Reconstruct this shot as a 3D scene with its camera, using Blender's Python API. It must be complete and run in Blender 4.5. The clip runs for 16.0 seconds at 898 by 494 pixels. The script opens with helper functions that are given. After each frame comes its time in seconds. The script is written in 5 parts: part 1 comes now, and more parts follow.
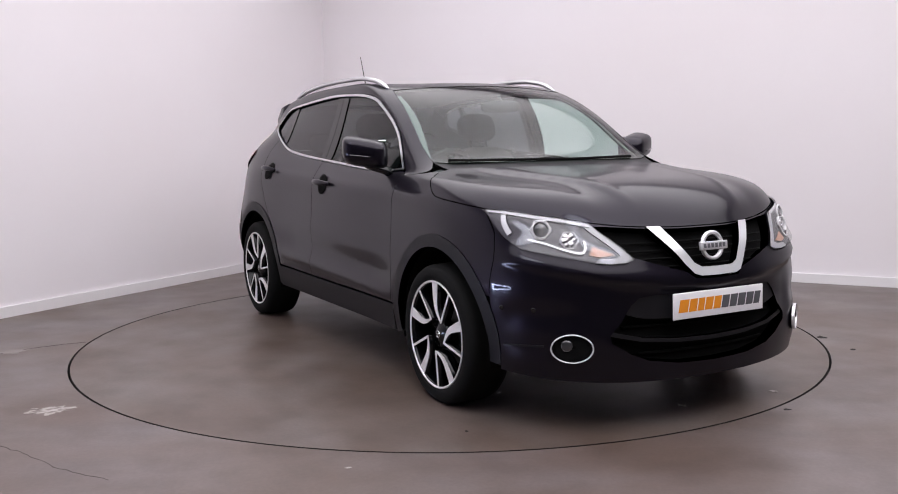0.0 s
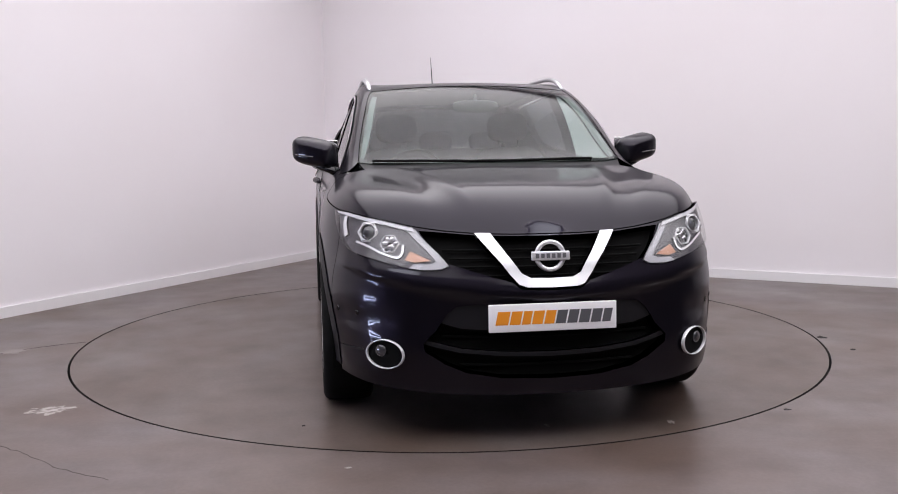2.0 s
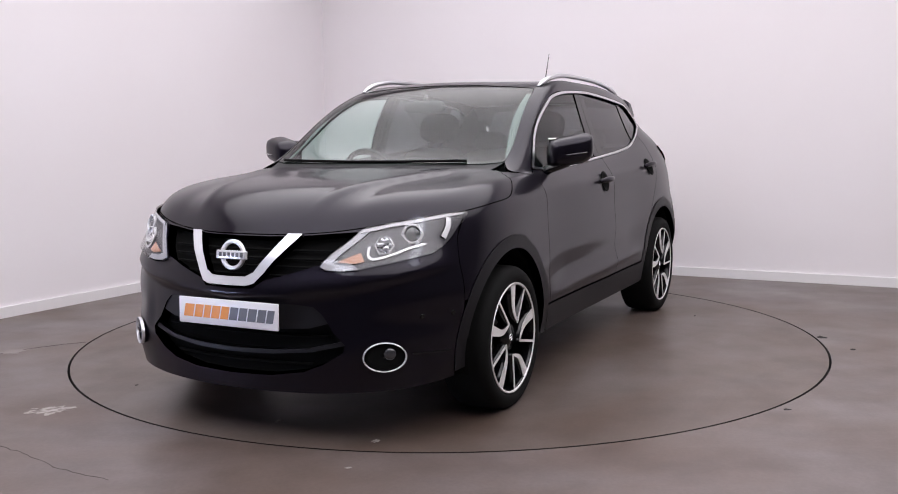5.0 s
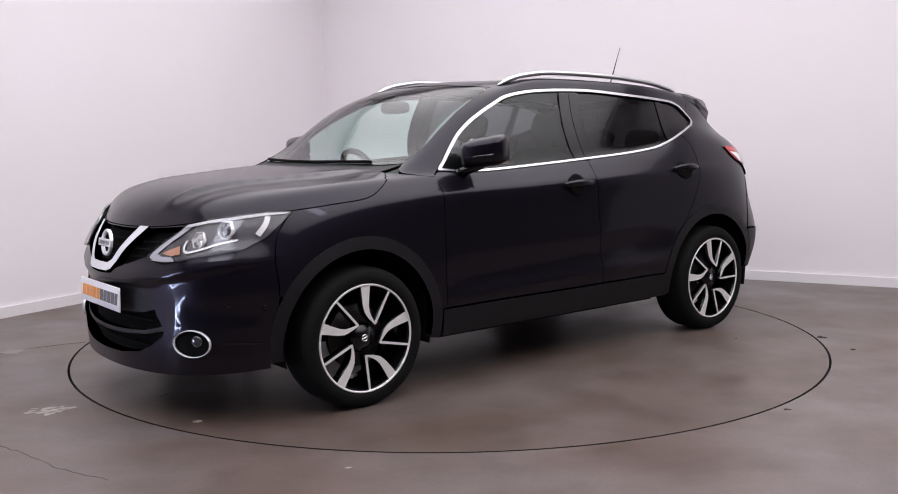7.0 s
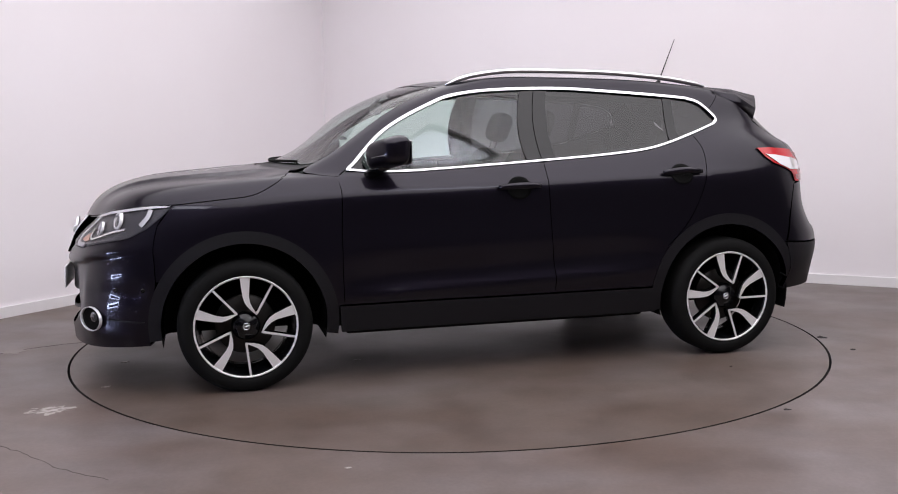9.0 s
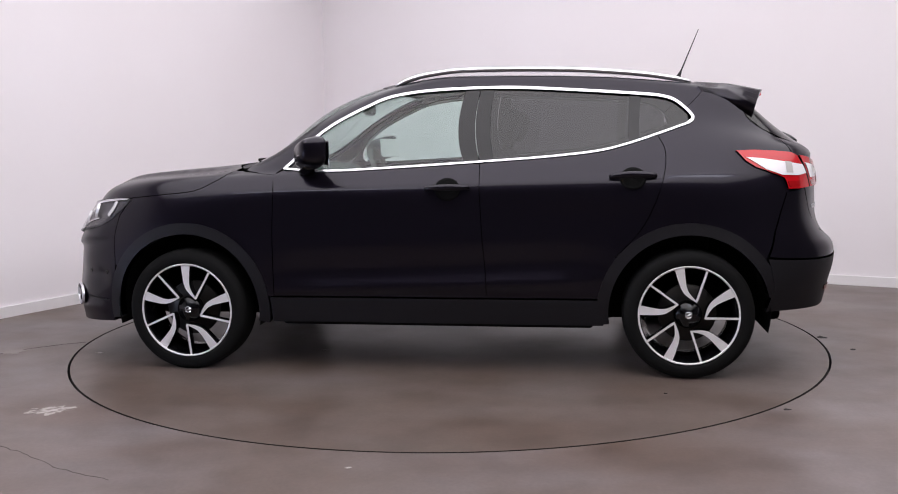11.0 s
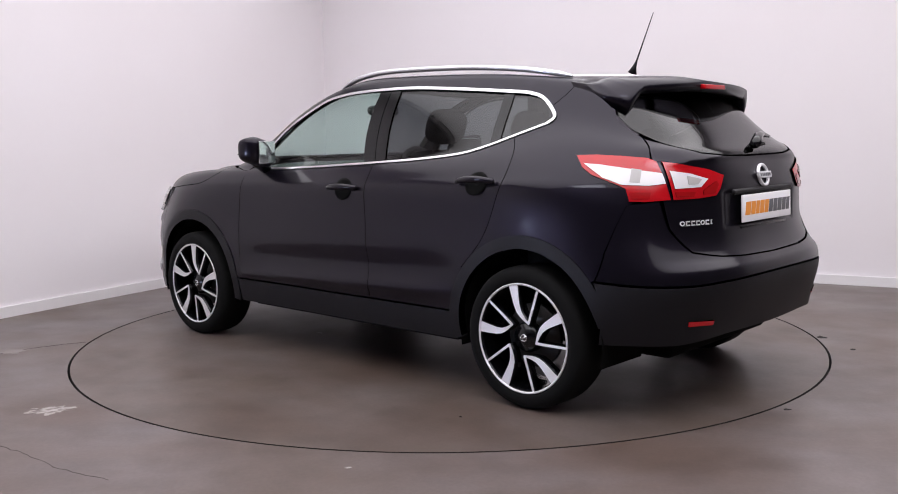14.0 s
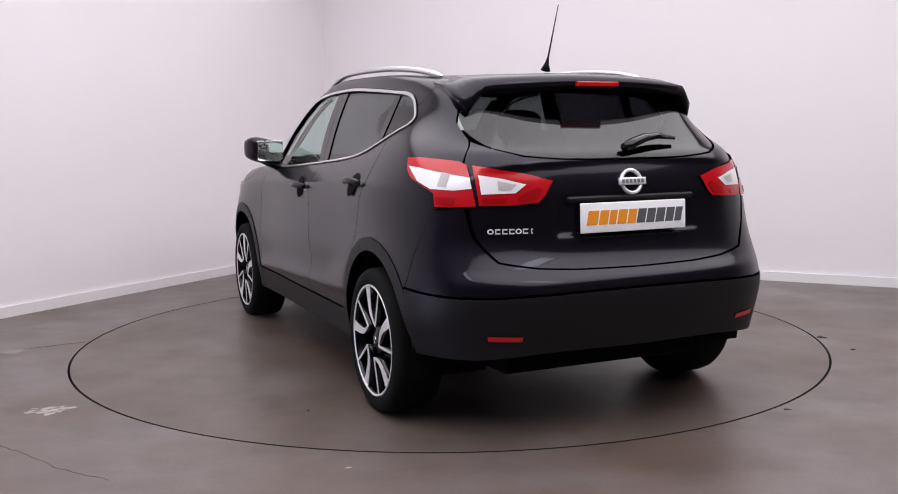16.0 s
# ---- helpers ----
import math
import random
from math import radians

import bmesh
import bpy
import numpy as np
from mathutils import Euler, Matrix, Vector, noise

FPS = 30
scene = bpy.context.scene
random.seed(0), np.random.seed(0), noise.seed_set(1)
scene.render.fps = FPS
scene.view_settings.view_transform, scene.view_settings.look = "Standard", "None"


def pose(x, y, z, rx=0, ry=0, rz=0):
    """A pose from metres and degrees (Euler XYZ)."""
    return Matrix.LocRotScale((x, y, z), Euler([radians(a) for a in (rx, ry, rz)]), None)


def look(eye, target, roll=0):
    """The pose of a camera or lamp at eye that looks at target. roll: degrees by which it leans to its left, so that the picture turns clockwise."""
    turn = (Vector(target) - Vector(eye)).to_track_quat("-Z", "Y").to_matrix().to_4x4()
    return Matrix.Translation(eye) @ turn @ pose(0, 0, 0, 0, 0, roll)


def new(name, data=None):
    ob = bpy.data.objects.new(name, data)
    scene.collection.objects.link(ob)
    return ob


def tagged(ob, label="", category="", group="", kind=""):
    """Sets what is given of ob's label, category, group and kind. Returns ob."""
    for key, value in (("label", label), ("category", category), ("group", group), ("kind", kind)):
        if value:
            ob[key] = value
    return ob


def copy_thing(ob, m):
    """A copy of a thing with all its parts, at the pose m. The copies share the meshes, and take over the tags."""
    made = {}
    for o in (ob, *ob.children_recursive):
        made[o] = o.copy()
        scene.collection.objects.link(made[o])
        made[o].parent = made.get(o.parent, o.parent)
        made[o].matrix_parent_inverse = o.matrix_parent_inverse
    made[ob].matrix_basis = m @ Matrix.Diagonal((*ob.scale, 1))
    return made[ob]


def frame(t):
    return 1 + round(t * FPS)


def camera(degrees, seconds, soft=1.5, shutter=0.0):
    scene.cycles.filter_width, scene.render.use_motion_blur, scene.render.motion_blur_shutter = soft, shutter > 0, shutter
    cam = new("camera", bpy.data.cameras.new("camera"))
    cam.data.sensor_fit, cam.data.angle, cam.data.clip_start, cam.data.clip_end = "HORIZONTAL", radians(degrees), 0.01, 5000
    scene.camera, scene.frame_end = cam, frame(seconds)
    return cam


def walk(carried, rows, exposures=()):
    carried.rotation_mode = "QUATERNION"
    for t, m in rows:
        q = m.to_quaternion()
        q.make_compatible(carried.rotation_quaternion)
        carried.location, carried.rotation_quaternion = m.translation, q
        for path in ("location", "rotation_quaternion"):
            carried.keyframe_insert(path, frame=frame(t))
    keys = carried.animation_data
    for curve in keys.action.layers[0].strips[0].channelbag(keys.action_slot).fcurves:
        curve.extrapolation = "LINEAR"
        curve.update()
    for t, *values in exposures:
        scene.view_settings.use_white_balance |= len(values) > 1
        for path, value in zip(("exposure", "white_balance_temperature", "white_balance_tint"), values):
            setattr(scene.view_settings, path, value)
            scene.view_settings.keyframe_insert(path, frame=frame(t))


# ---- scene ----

from mathutils.bvhtree import BVHTree
from mathutils.geometry import delaunay_2d_cdt

# ---- camera: stands still on a tripod ----
cam = camera(51.005, 16.0, soft=1.0)
EYE = Vector((0.0, -5.8225, 1.2444))
AIM = EYE + Vector((0.000869, 0.99304, -0.11779))
walk(cam, [(0.0, look(EYE, AIM, -0.6956)), (16.0, look(EYE, AIM, -0.6956))], [(0.0, 0.0), (16.0, 0.0)])

# ---- room plan ----
CORNER = Vector((-1.261, 4.053, 0))          # where the two visible walls meet
ALONG_L = Vector((0.4955, 0.8686, 0)).normalized()   # along the left wall, towards the corner
ALONG_R = Vector((0.888, -0.459, 0)).normalized()    # along the right wall, away from the corner
CEIL = 3.7
FAR_L = CORNER - ALONG_L * 13.5
FAR_R = CORNER + ALONG_R * 10.5
FAR_B = FAR_L + ALONG_R * 10.5
TABLE_R = 2.233

# ---- world ----
world = bpy.data.worlds.new("sky")
scene.world = world
world.use_nodes = True
wn = world.node_tree
sky = wn.nodes.new("ShaderNodeTexSky")
sky.sky_type, sky.sun_disc = "NISHITA", False
sky.sun_elevation, sky.sun_rotation = radians(35), radians(120)
wn.links.new(sky.outputs[0], wn.nodes["Background"].inputs[0])
wn.nodes["Background"].inputs[1].default_value = 0.1


# ---- materials ----
def material(name, colour, rough=0.5, metal=0.0, coat=0.0, emit=None, strength=0.0, ior=None, spec=0.5):
    m = bpy.data.materials.new(name)
    m.use_nodes = True
    b = m.node_tree.nodes["Principled BSDF"]
    b.inputs["Base Color"].default_value = (*colour, 1)
    b.inputs["Roughness"].default_value = rough
    b.inputs["Metallic"].default_value = metal
    b.inputs["Coat Weight"].default_value = coat
    b.inputs["Coat Roughness"].default_value = 0.03
    b.inputs["Specular IOR Level"].default_value = spec
    if ior:
        b.inputs["IOR"].default_value = ior
    if emit:
        b.inputs["Emission Color"].default_value = (*emit, 1)
        b.inputs["Emission Strength"].default_value = strength
    return m


def add_noise(m, scale, c0, c1, lo=0.35, hi=0.65, detail=6, mix=None, target="Base Color"):
    """Object-space noise between two colours (or two roughness values) on an input of the shader."""
    t = m.node_tree
    b = t.nodes["Principled BSDF"]
    co = t.nodes.new("ShaderNodeTexCoord")
    n = t.nodes.new("ShaderNodeTexNoise")
    n.inputs["Scale"].default_value, n.inputs["Detail"].default_value = scale, detail
    t.links.new(co.outputs["Object"], n.inputs["Vector"])
    r = t.nodes.new("ShaderNodeValToRGB")
    r.color_ramp.elements[0].position, r.color_ramp.elements[1].position = lo, hi
    r.color_ramp.elements[0].color, r.color_ramp.elements[1].color = (*c0, 1), (*c1, 1)
    t.links.new(n.outputs["Fac"], r.inputs["Fac"])
    out = r.outputs["Color"]
    if mix:
        old = b.inputs[target].links[0].from_socket
        x = t.nodes.new("ShaderNodeMix")
        x.data_type, x.blend_type = "RGBA", mix
        x.inputs[0].default_value = 1.0
        t.links.new(old, x.inputs[6])
        t.links.new(out, x.inputs[7])
        out = x.outputs[2]
    t.links.new(out, b.inputs[target])
    return n


def add_bump(m, scale, strength, distance=0.002, detail=4):
    t = m.node_tree
    co = t.nodes.new("ShaderNodeTexCoord")
    n = t.nodes.new("ShaderNodeTexNoise")
    n.inputs["Scale"].default_value, n.inputs["Detail"].default_value = scale, detail
    t.links.new(co.outputs["Object"], n.inputs["Vector"])
    b = t.nodes.new("ShaderNodeBump")
    b.inputs["Strength"].default_value, b.inputs["Distance"].default_value = strength, distance
    t.links.new(n.outputs["Fac"], b.inputs["Height"])
    t.links.new(b.outputs["Normal"], t.nodes["Principled BSDF"].inputs["Normal"])


def glass_material(name, tint, rough=0.02):
    m = bpy.data.materials.new(name)
    m.use_nodes = True
    t = m.node_tree
    t.nodes.remove(t.nodes["Principled BSDF"])
    tr = t.nodes.new("ShaderNodeBsdfTransparent")
    tr.inputs[0].default_value = (*tint, 1)
    gl = t.nodes.new("ShaderNodeBsdfGlossy")
    gl.inputs["Roughness"].default_value = rough
    lw = t.nodes.new("ShaderNodeLayerWeight")
    lw.inputs[0].default_value = 0.5
    pw = t.nodes.new("ShaderNodeMath")
    pw.operation, pw.inputs[1].default_value = "POWER", 5.0
    ma = t.nodes.new("ShaderNodeMath")
    ma.operation, ma.inputs[1].default_value, ma.inputs[2].default_value = "MULTIPLY_ADD", 0.94, 0.055
    t.links.new(lw.outputs["Facing"], pw.inputs[0])
    t.links.new(pw.outputs[0], ma.inputs[0])
    mx = t.nodes.new("ShaderNodeMixShader")
    t.links.new(ma.outputs[0], mx.inputs[0])
    t.links.new(tr.outputs[0], mx.inputs[1])
    t.links.new(gl.outputs[0], mx.inputs[2])
    t.links.new(mx.outputs[0], t.nodes["Material Output"].inputs[0])
    return m


PAINT = material("black_metallic_paint", (0.0125, 0.0105, 0.0165), 0.33, 0.65, 0.50, spec=0.0)
PAINT.node_tree.nodes["Principled BSDF"].inputs["Coat Roughness"].default_value = 0.025
PLASTIC = material("black_plastic", (0.0078, 0.0073, 0.0092), 0.5, spec=0.25)
GLOSS_BLACK = material("gloss_black", (0.004, 0.004, 0.005), 0.15, 0.0, 0.0, spec=0.4)
MATT_BLACK = material("matt_black", (0.004, 0.004, 0.004), 0.9, spec=0.1)
CHROME = material("chrome", (0.82, 0.82, 0.84), 0.12, 1.0)
BRIGHT = material("bright_satin_chrome", (0.80, 0.80, 0.83), 0.22, 0.45)
SATIN = material("satin_aluminium", (0.66, 0.66, 0.68), 0.3, 1.0)
ALLOY = material("machined_alloy", (0.80, 0.78, 0.78), 0.4, 0.3)
RUBBER = material("tyre_rubber", (0.006, 0.006, 0.006), 0.8, spec=0.12)
CLOTH = material("seat_cloth", (0.012, 0.012, 0.013), 0.9, spec=0.2)
DISC = material("brake_steel", (0.045, 0.042, 0.04), 0.45, 0.9)
GLASS = glass_material("clear_glass", (0.72, 0.84, 0.80))
PRIVACY = glass_material("privacy_glass", (0.145, 0.145, 0.16))
# tint deepened past the privacy glass to carry the spoiler's shade
REAR_GLASS = glass_material("shaded_rear_glass", (0.08, 0.08, 0.088))
LENS = glass_material("lamp_lens", (0.95, 0.95, 0.95), 0.02)
HOUSING = material("lamp_inside", (0.075, 0.072, 0.082), 0.4, 0.3)
LAMP_GREY = material("lamp_housing", (0.055, 0.055, 0.06), 0.35, 0.3)
INSERT = material("lens_insert", (0.45, 0.43, 0.42), 0.3)
RED = material("red_lens", (0.46, 0.005, 0.010), 0.18, 0.0, 0.3)
DEEP_RED = material("deep_red_lens", (0.33, 0.004, 0.006), 0.16, 0.0, 0.6)
WHITE_LENS = material("white_lens", (0.78, 0.76, 0.78), 0.15, 0.0, 0.6)
PLATE = material("plate_white", (0.90, 0.885, 0.91), 0.35)
ORANGE = material("plate_orange", (0.85, 0.30, 0.02), 0.4)
GREY_INK = material("plate_grey", (0.10, 0.10, 0.11), 0.4)
WALL = material("white_wall_paint", (0.80, 0.765, 0.785), 0.75)
DARK_WALL = material("dark_grey_paint", (0.035, 0.034, 0.036), 0.85)
SKIRT = material("white_gloss_wood", (0.78, 0.76, 0.77), 0.4)
FLOOR = material("sealed_concrete", (0.2, 0.17, 0.155), 0.38)
CEILING = material("ceiling_white", (0.7, 0.69, 0.69), 0.9)
FLAKE = material("flaked_white_paint", (0.42, 0.38, 0.36), 0.6)
FADED = material("faded_filler", (0.20, 0.175, 0.165), 0.6)
add_noise(FLAKE, 28, (0.15, 0.122, 0.112), (0.36, 0.33, 0.31), 0.40, 0.56)
CRACK = material("crack_dirt", (0.055, 0.044, 0.038), 0.8)
GROOVE = material("groove_dark", (0.01, 0.009, 0.008), 0.9)
LIGHT = material("light_diffuser", (0.8, 0.8, 0.8), 0.5, emit=(1.0, 0.963, 1.005), strength=3.0)
TUBE_LIGHT = material("tube_cover", (0.8, 0.8, 0.8), 0.5, emit=(0.94, 0.955, 1.08), strength=7.5)
DAY = material("daylight_pane", (0.8, 0.8, 0.8), 0.5, emit=(0.58, 0.68, 1.0), strength=62.0)
TABLE = material("turntable_concrete", (0.11, 0.09, 0.08), 0.36)
for m_, base_, dark_ in ((FLOOR, (0.138, 0.116, 0.114), (0.110, 0.082, 0.070)), (TABLE, (0.122, 0.100, 0.092), (0.098, 0.073, 0.062))):
    add_noise(m_, 0.9, dark_, base_, 0.36, 0.6, 5)
    add_noise(m_, 4.0, (0.80, 0.78, 0.76), (1.03, 1.03, 1.03), 0.34, 0.56, 9, "MULTIPLY")
    add_noise(m_, 55.0, (0.90, 0.89, 0.88), (1.06, 1.06, 1.06), 0.3, 0.7, 3, "MULTIPLY")
    add_noise(m_, 1.7, (0.30, 0.30, 0.30), (0.46, 0.46, 0.46), 0.3, 0.7, 6, None, "Roughness")
add_bump(TABLE, 6, 0.05, 0.004)


def add_smears(m, turn, c0, c1, scale=1.1, lo=0.42, hi=0.62):
    """Long uneven smears over the colour that a material already has."""
    t = m.node_tree
    n = add_noise(m, scale, c0, c1, lo, hi, 7, "MULTIPLY")
    mp = t.nodes.new("ShaderNodeMapping")
    mp.inputs["Rotation"].default_value, mp.inputs["Scale"].default_value = (0, 0, radians(turn)), (0.55, 1.3, 1)
    t.links.new(n.inputs["Vector"].links[0].from_socket, mp.inputs["Vector"])
    t.links.new(mp.outputs[0], n.inputs["Vector"])


add_smears(FLOOR, 12, (0.80, 0.72, 0.66), (1.01, 1.03, 1.06), 1.3, 0.40, 0.60)
add_smears(TABLE, -40, (0.85, 0.79, 0.74), (1.0, 1.01, 1.03), 1.6, 0.42, 0.60)
def edge_falloff(m, power):
    """A softbox is brightest in its middle and fades towards its frame."""
    t = m.node_tree
    b = t.nodes["Principled BSDF"]
    co, sx = t.nodes.new("ShaderNodeTexCoord"), t.nodes.new("ShaderNodeSeparateXYZ")
    t.links.new(co.outputs["Generated"], sx.inputs[0])
    outs = []
    for k in range(2):
        inv, mul = t.nodes.new("ShaderNodeMath"), t.nodes.new("ShaderNodeMath")
        inv.operation, inv.inputs[0].default_value = "SUBTRACT", 1.0
        t.links.new(sx.outputs[k], inv.inputs[1])
        mul.operation = "MULTIPLY"
        t.links.new(sx.outputs[k], mul.inputs[0])
        t.links.new(inv.outputs[0], mul.inputs[1])
        outs.append(mul)
    both, pw, st = (t.nodes.new("ShaderNodeMath") for _ in range(3))
    both.operation, pw.operation, st.operation = "MULTIPLY", "POWER", "MULTIPLY"
    t.links.new(outs[0].outputs[0], both.inputs[0])
    t.links.new(outs[1].outputs[0], both.inputs[1])
    t.links.new(both.outputs[0], pw.inputs[0])
    pw.inputs[1].default_value = power
    t.links.new(pw.outputs[0], st.inputs[0])
    st.inputs[1].default_value = b.inputs["Emission Strength"].default_value * 16 ** power
    t.links.new(st.outputs[0], b.inputs["Emission Strength"])


edge_falloff(LIGHT, 0.3)
edge_falloff(TUBE_LIGHT, 0.25)
add_noise(WALL, 0.7, (0.79, 0.75, 0.77), (0.81, 0.775, 0.80))
add_bump(FLOOR, 6, 0.05, 0.004)
add_bump(WALL, 60, 0.06)
add_bump(PLASTIC, 900, 0.25, 0.0005)


# ---- mesh helpers ----
def mesh_object(name, bm, mat, smooth=True):
    me = bpy.data.meshes.new(name)
    bmesh.ops.recalc_face_normals(bm, faces=bm.faces[:])
    bm.to_mesh(me)
    bm.free()
    me.materials.append(mat)
    for p in me.polygons:
        p.use_smooth = smooth
    return new(name, me)


def part(name, bm, mat, parent, label="", smooth=True):
    ob = mesh_object(name, bm, mat, smooth)
    ob.parent = parent
    if label:
        tagged(ob, label)
    return ob


def box(bm, lo, hi, bevel=0.0, m=None):
    lo, hi = Vector(lo), Vector(hi)
    g = bmesh.ops.create_cube(bm, size=1)
    vs = g["verts"]
    for v in vs:
        v.co = Vector([(lo[k] + hi[k]) / 2 + v.co[k] * (hi[k] - lo[k]) for k in range(3)])
    if bevel:
        es = list({e for v in vs for e in v.link_edges})
        r = bmesh.ops.bevel(bm, geom=es, offset=bevel, segments=3, profile=0.5, affect="EDGES")
        vs = list({v for f in r["faces"] for v in f.verts} | {v for v in vs if v.is_valid})
    if m:
        for v in vs:
            v.co = m @ v.co
    return vs


def wall_between(name, a, b, thick, label, z0=0.0, z1=CEIL, mat=WALL):
    """An upright slab from a to b; its room face lies on the line, its thickness behind (to the left of a to b)."""
    d = (b - a).normalized()
    n = Vector((-d.y, d.x, 0)) * thick
    bm = bmesh.new()
    lo = [bm.verts.new((q.x, q.y, z0)) for q in (a, b, b + n, a + n)]
    hi = [bm.verts.new((q.x, q.y, z1)) for q in (a, b, b + n, a + n)]
    bm.faces.new(lo[::-1]), bm.faces.new(hi)
    for k in range(4):
        bm.faces.new((lo[k], lo[(k + 1) % 4], hi[(k + 1) % 4], hi[k]))
    return tagged(mesh_object(name, bm, mat, False), label, kind="structure")


def revolve(bm, profile, seg, closed=False):
    """Turns a profile of (radius, y) about the y axis."""
    rings = []
    for k in range(seg):
        a = 2 * math.pi * k / seg
        rings.append([bm.verts.new((r * math.cos(a), y, r * math.sin(a))) for r, y in profile])
    n = len(profile)
    for k in range(seg):
        p, q = rings[k], rings[(k + 1) % seg]
        for j in range(n if closed else n - 1):
            bm.faces.new((p[j], q[j], q[(j + 1) % n], p[(j + 1) % n]))


def tube(bm, pts, radius, seg=8, flat=1.0):
    """A round bar along points; radius may be a list. flat squeezes it in height."""
    pts = [Vector(p) for p in pts]
    rings = []
    for k, p in enumerate(pts):
        t = (pts[min(k + 1, len(pts) - 1)] - pts[max(k - 1, 0)]).normalized()
        side = t.cross(Vector((0, 0, 1)))
        side = side.normalized() if side.length > 1e-4 else Vector((1, 0, 0))
        up = side.cross(t)
        r = radius[k] if isinstance(radius, (list, tuple)) else radius
        rings.append([bm.verts.new(p + side * math.cos(2 * math.pi * j / seg) * r + up * math.sin(2 * math.pi * j / seg) * r * flat) for j in range(seg)])
    for a, b in zip(rings, rings[1:]):
        for j in range(seg):
            bm.faces.new((a[j], a[(j + 1) % seg], b[(j + 1) % seg], b[j]))
    bm.faces.new(rings[0][::-1]), bm.faces.new(rings[-1])


def smooth_line(pts, n=6):
    """Catmull-Rom through the points, n steps per span."""
    pts = [np.array(p, float) for p in pts]
    ext = [2 * pts[0] - pts[1]] + pts + [2 * pts[-1] - pts[-2]]
    out = []
    for k in range(1, len(ext) - 2):
        a, b, c, d = ext[k - 1:k + 3]
        for j in range(n):
            t = j / n
            out.append(0.5 * (2 * b + (c - a) * t + (2 * a - 5 * b + 4 * c - d) * t * t + (3 * b - a - 3 * c + d) * t ** 3))
    return out + [pts[-1]]


# ---- room ----
def make_room():
    wall_between("wall_left", FAR_L, CORNER, 0.2, "smooth off-white painted showroom wall")
    wall_between("wall_right", CORNER, FAR_R, 0.2, "smooth off-white painted showroom wall")
    wall_between("wall_far", FAR_R, FAR_B, 0.2, "plain dark wall closing the showroom", mat=DARK_WALL)
    wall_between("wall_behind", FAR_B, FAR_L, 0.2, "plain dark wall behind the camera", mat=DARK_WALL)
    for nm, a, b in (("baseboard_left", FAR_L, CORNER), ("baseboard_right", CORNER, FAR_R)):
        d = (b - a).normalized()
        n = Vector((d.y, -d.x, 0))
        wall_between(nm, a + n * 0.017, b + n * 0.017, 0.015, "white painted wooden skirting board along the wall", 0.0, 0.078, SKIRT)
    # floor with the round opening of the turntable
    bm = bmesh.new()
    seg = 160
    ring = [bm.verts.new((TABLE_R * math.cos(2 * math.pi * k / seg), TABLE_R * math.sin(2 * math.pi * k / seg), 0)) for k in range(seg)]
    ring2 = [bm.verts.new((v.co.x, v.co.y, -0.12)) for v in ring]
    outer = []
    for k in range(seg):
        a = 2 * math.pi * k / seg
        outer.append(bm.verts.new((16 * math.cos(a), 16 * math.sin(a), 0)))
    for k in range(seg):
        j = (k + 1) % seg
        bm.faces.new((ring[k], ring[j], outer[j], outer[k]))
        bm.faces.new((ring[k], ring2[k], ring2[j], ring[j])).material_index = 1
    fl = mesh_object("floor", bm, FLOOR, False)
    fl.data.materials.append(GROOVE)
    tagged(fl, "worn brown-grey sealed concrete showroom floor", kind="structure")
    bm = bmesh.new()
    bmesh.ops.create_circle(bm, cap_ends=True, segments=96, radius=TABLE_R + 0.05, matrix=Matrix.Translation((0, 0, -0.12)))
    tagged(mesh_object("floor_pit", bm, GROOVE, False), "dark pit under the turntable", kind="structure")
    bm = bmesh.new()
    vs = [bm.verts.new((q.x, q.y, CEIL)) for q in (CORNER, FAR_R, FAR_B, FAR_L)]
    bm.faces.new(vs)
    tagged(mesh_object("ceiling", bm, CEILING, False), "plain white ceiling", kind="structure")


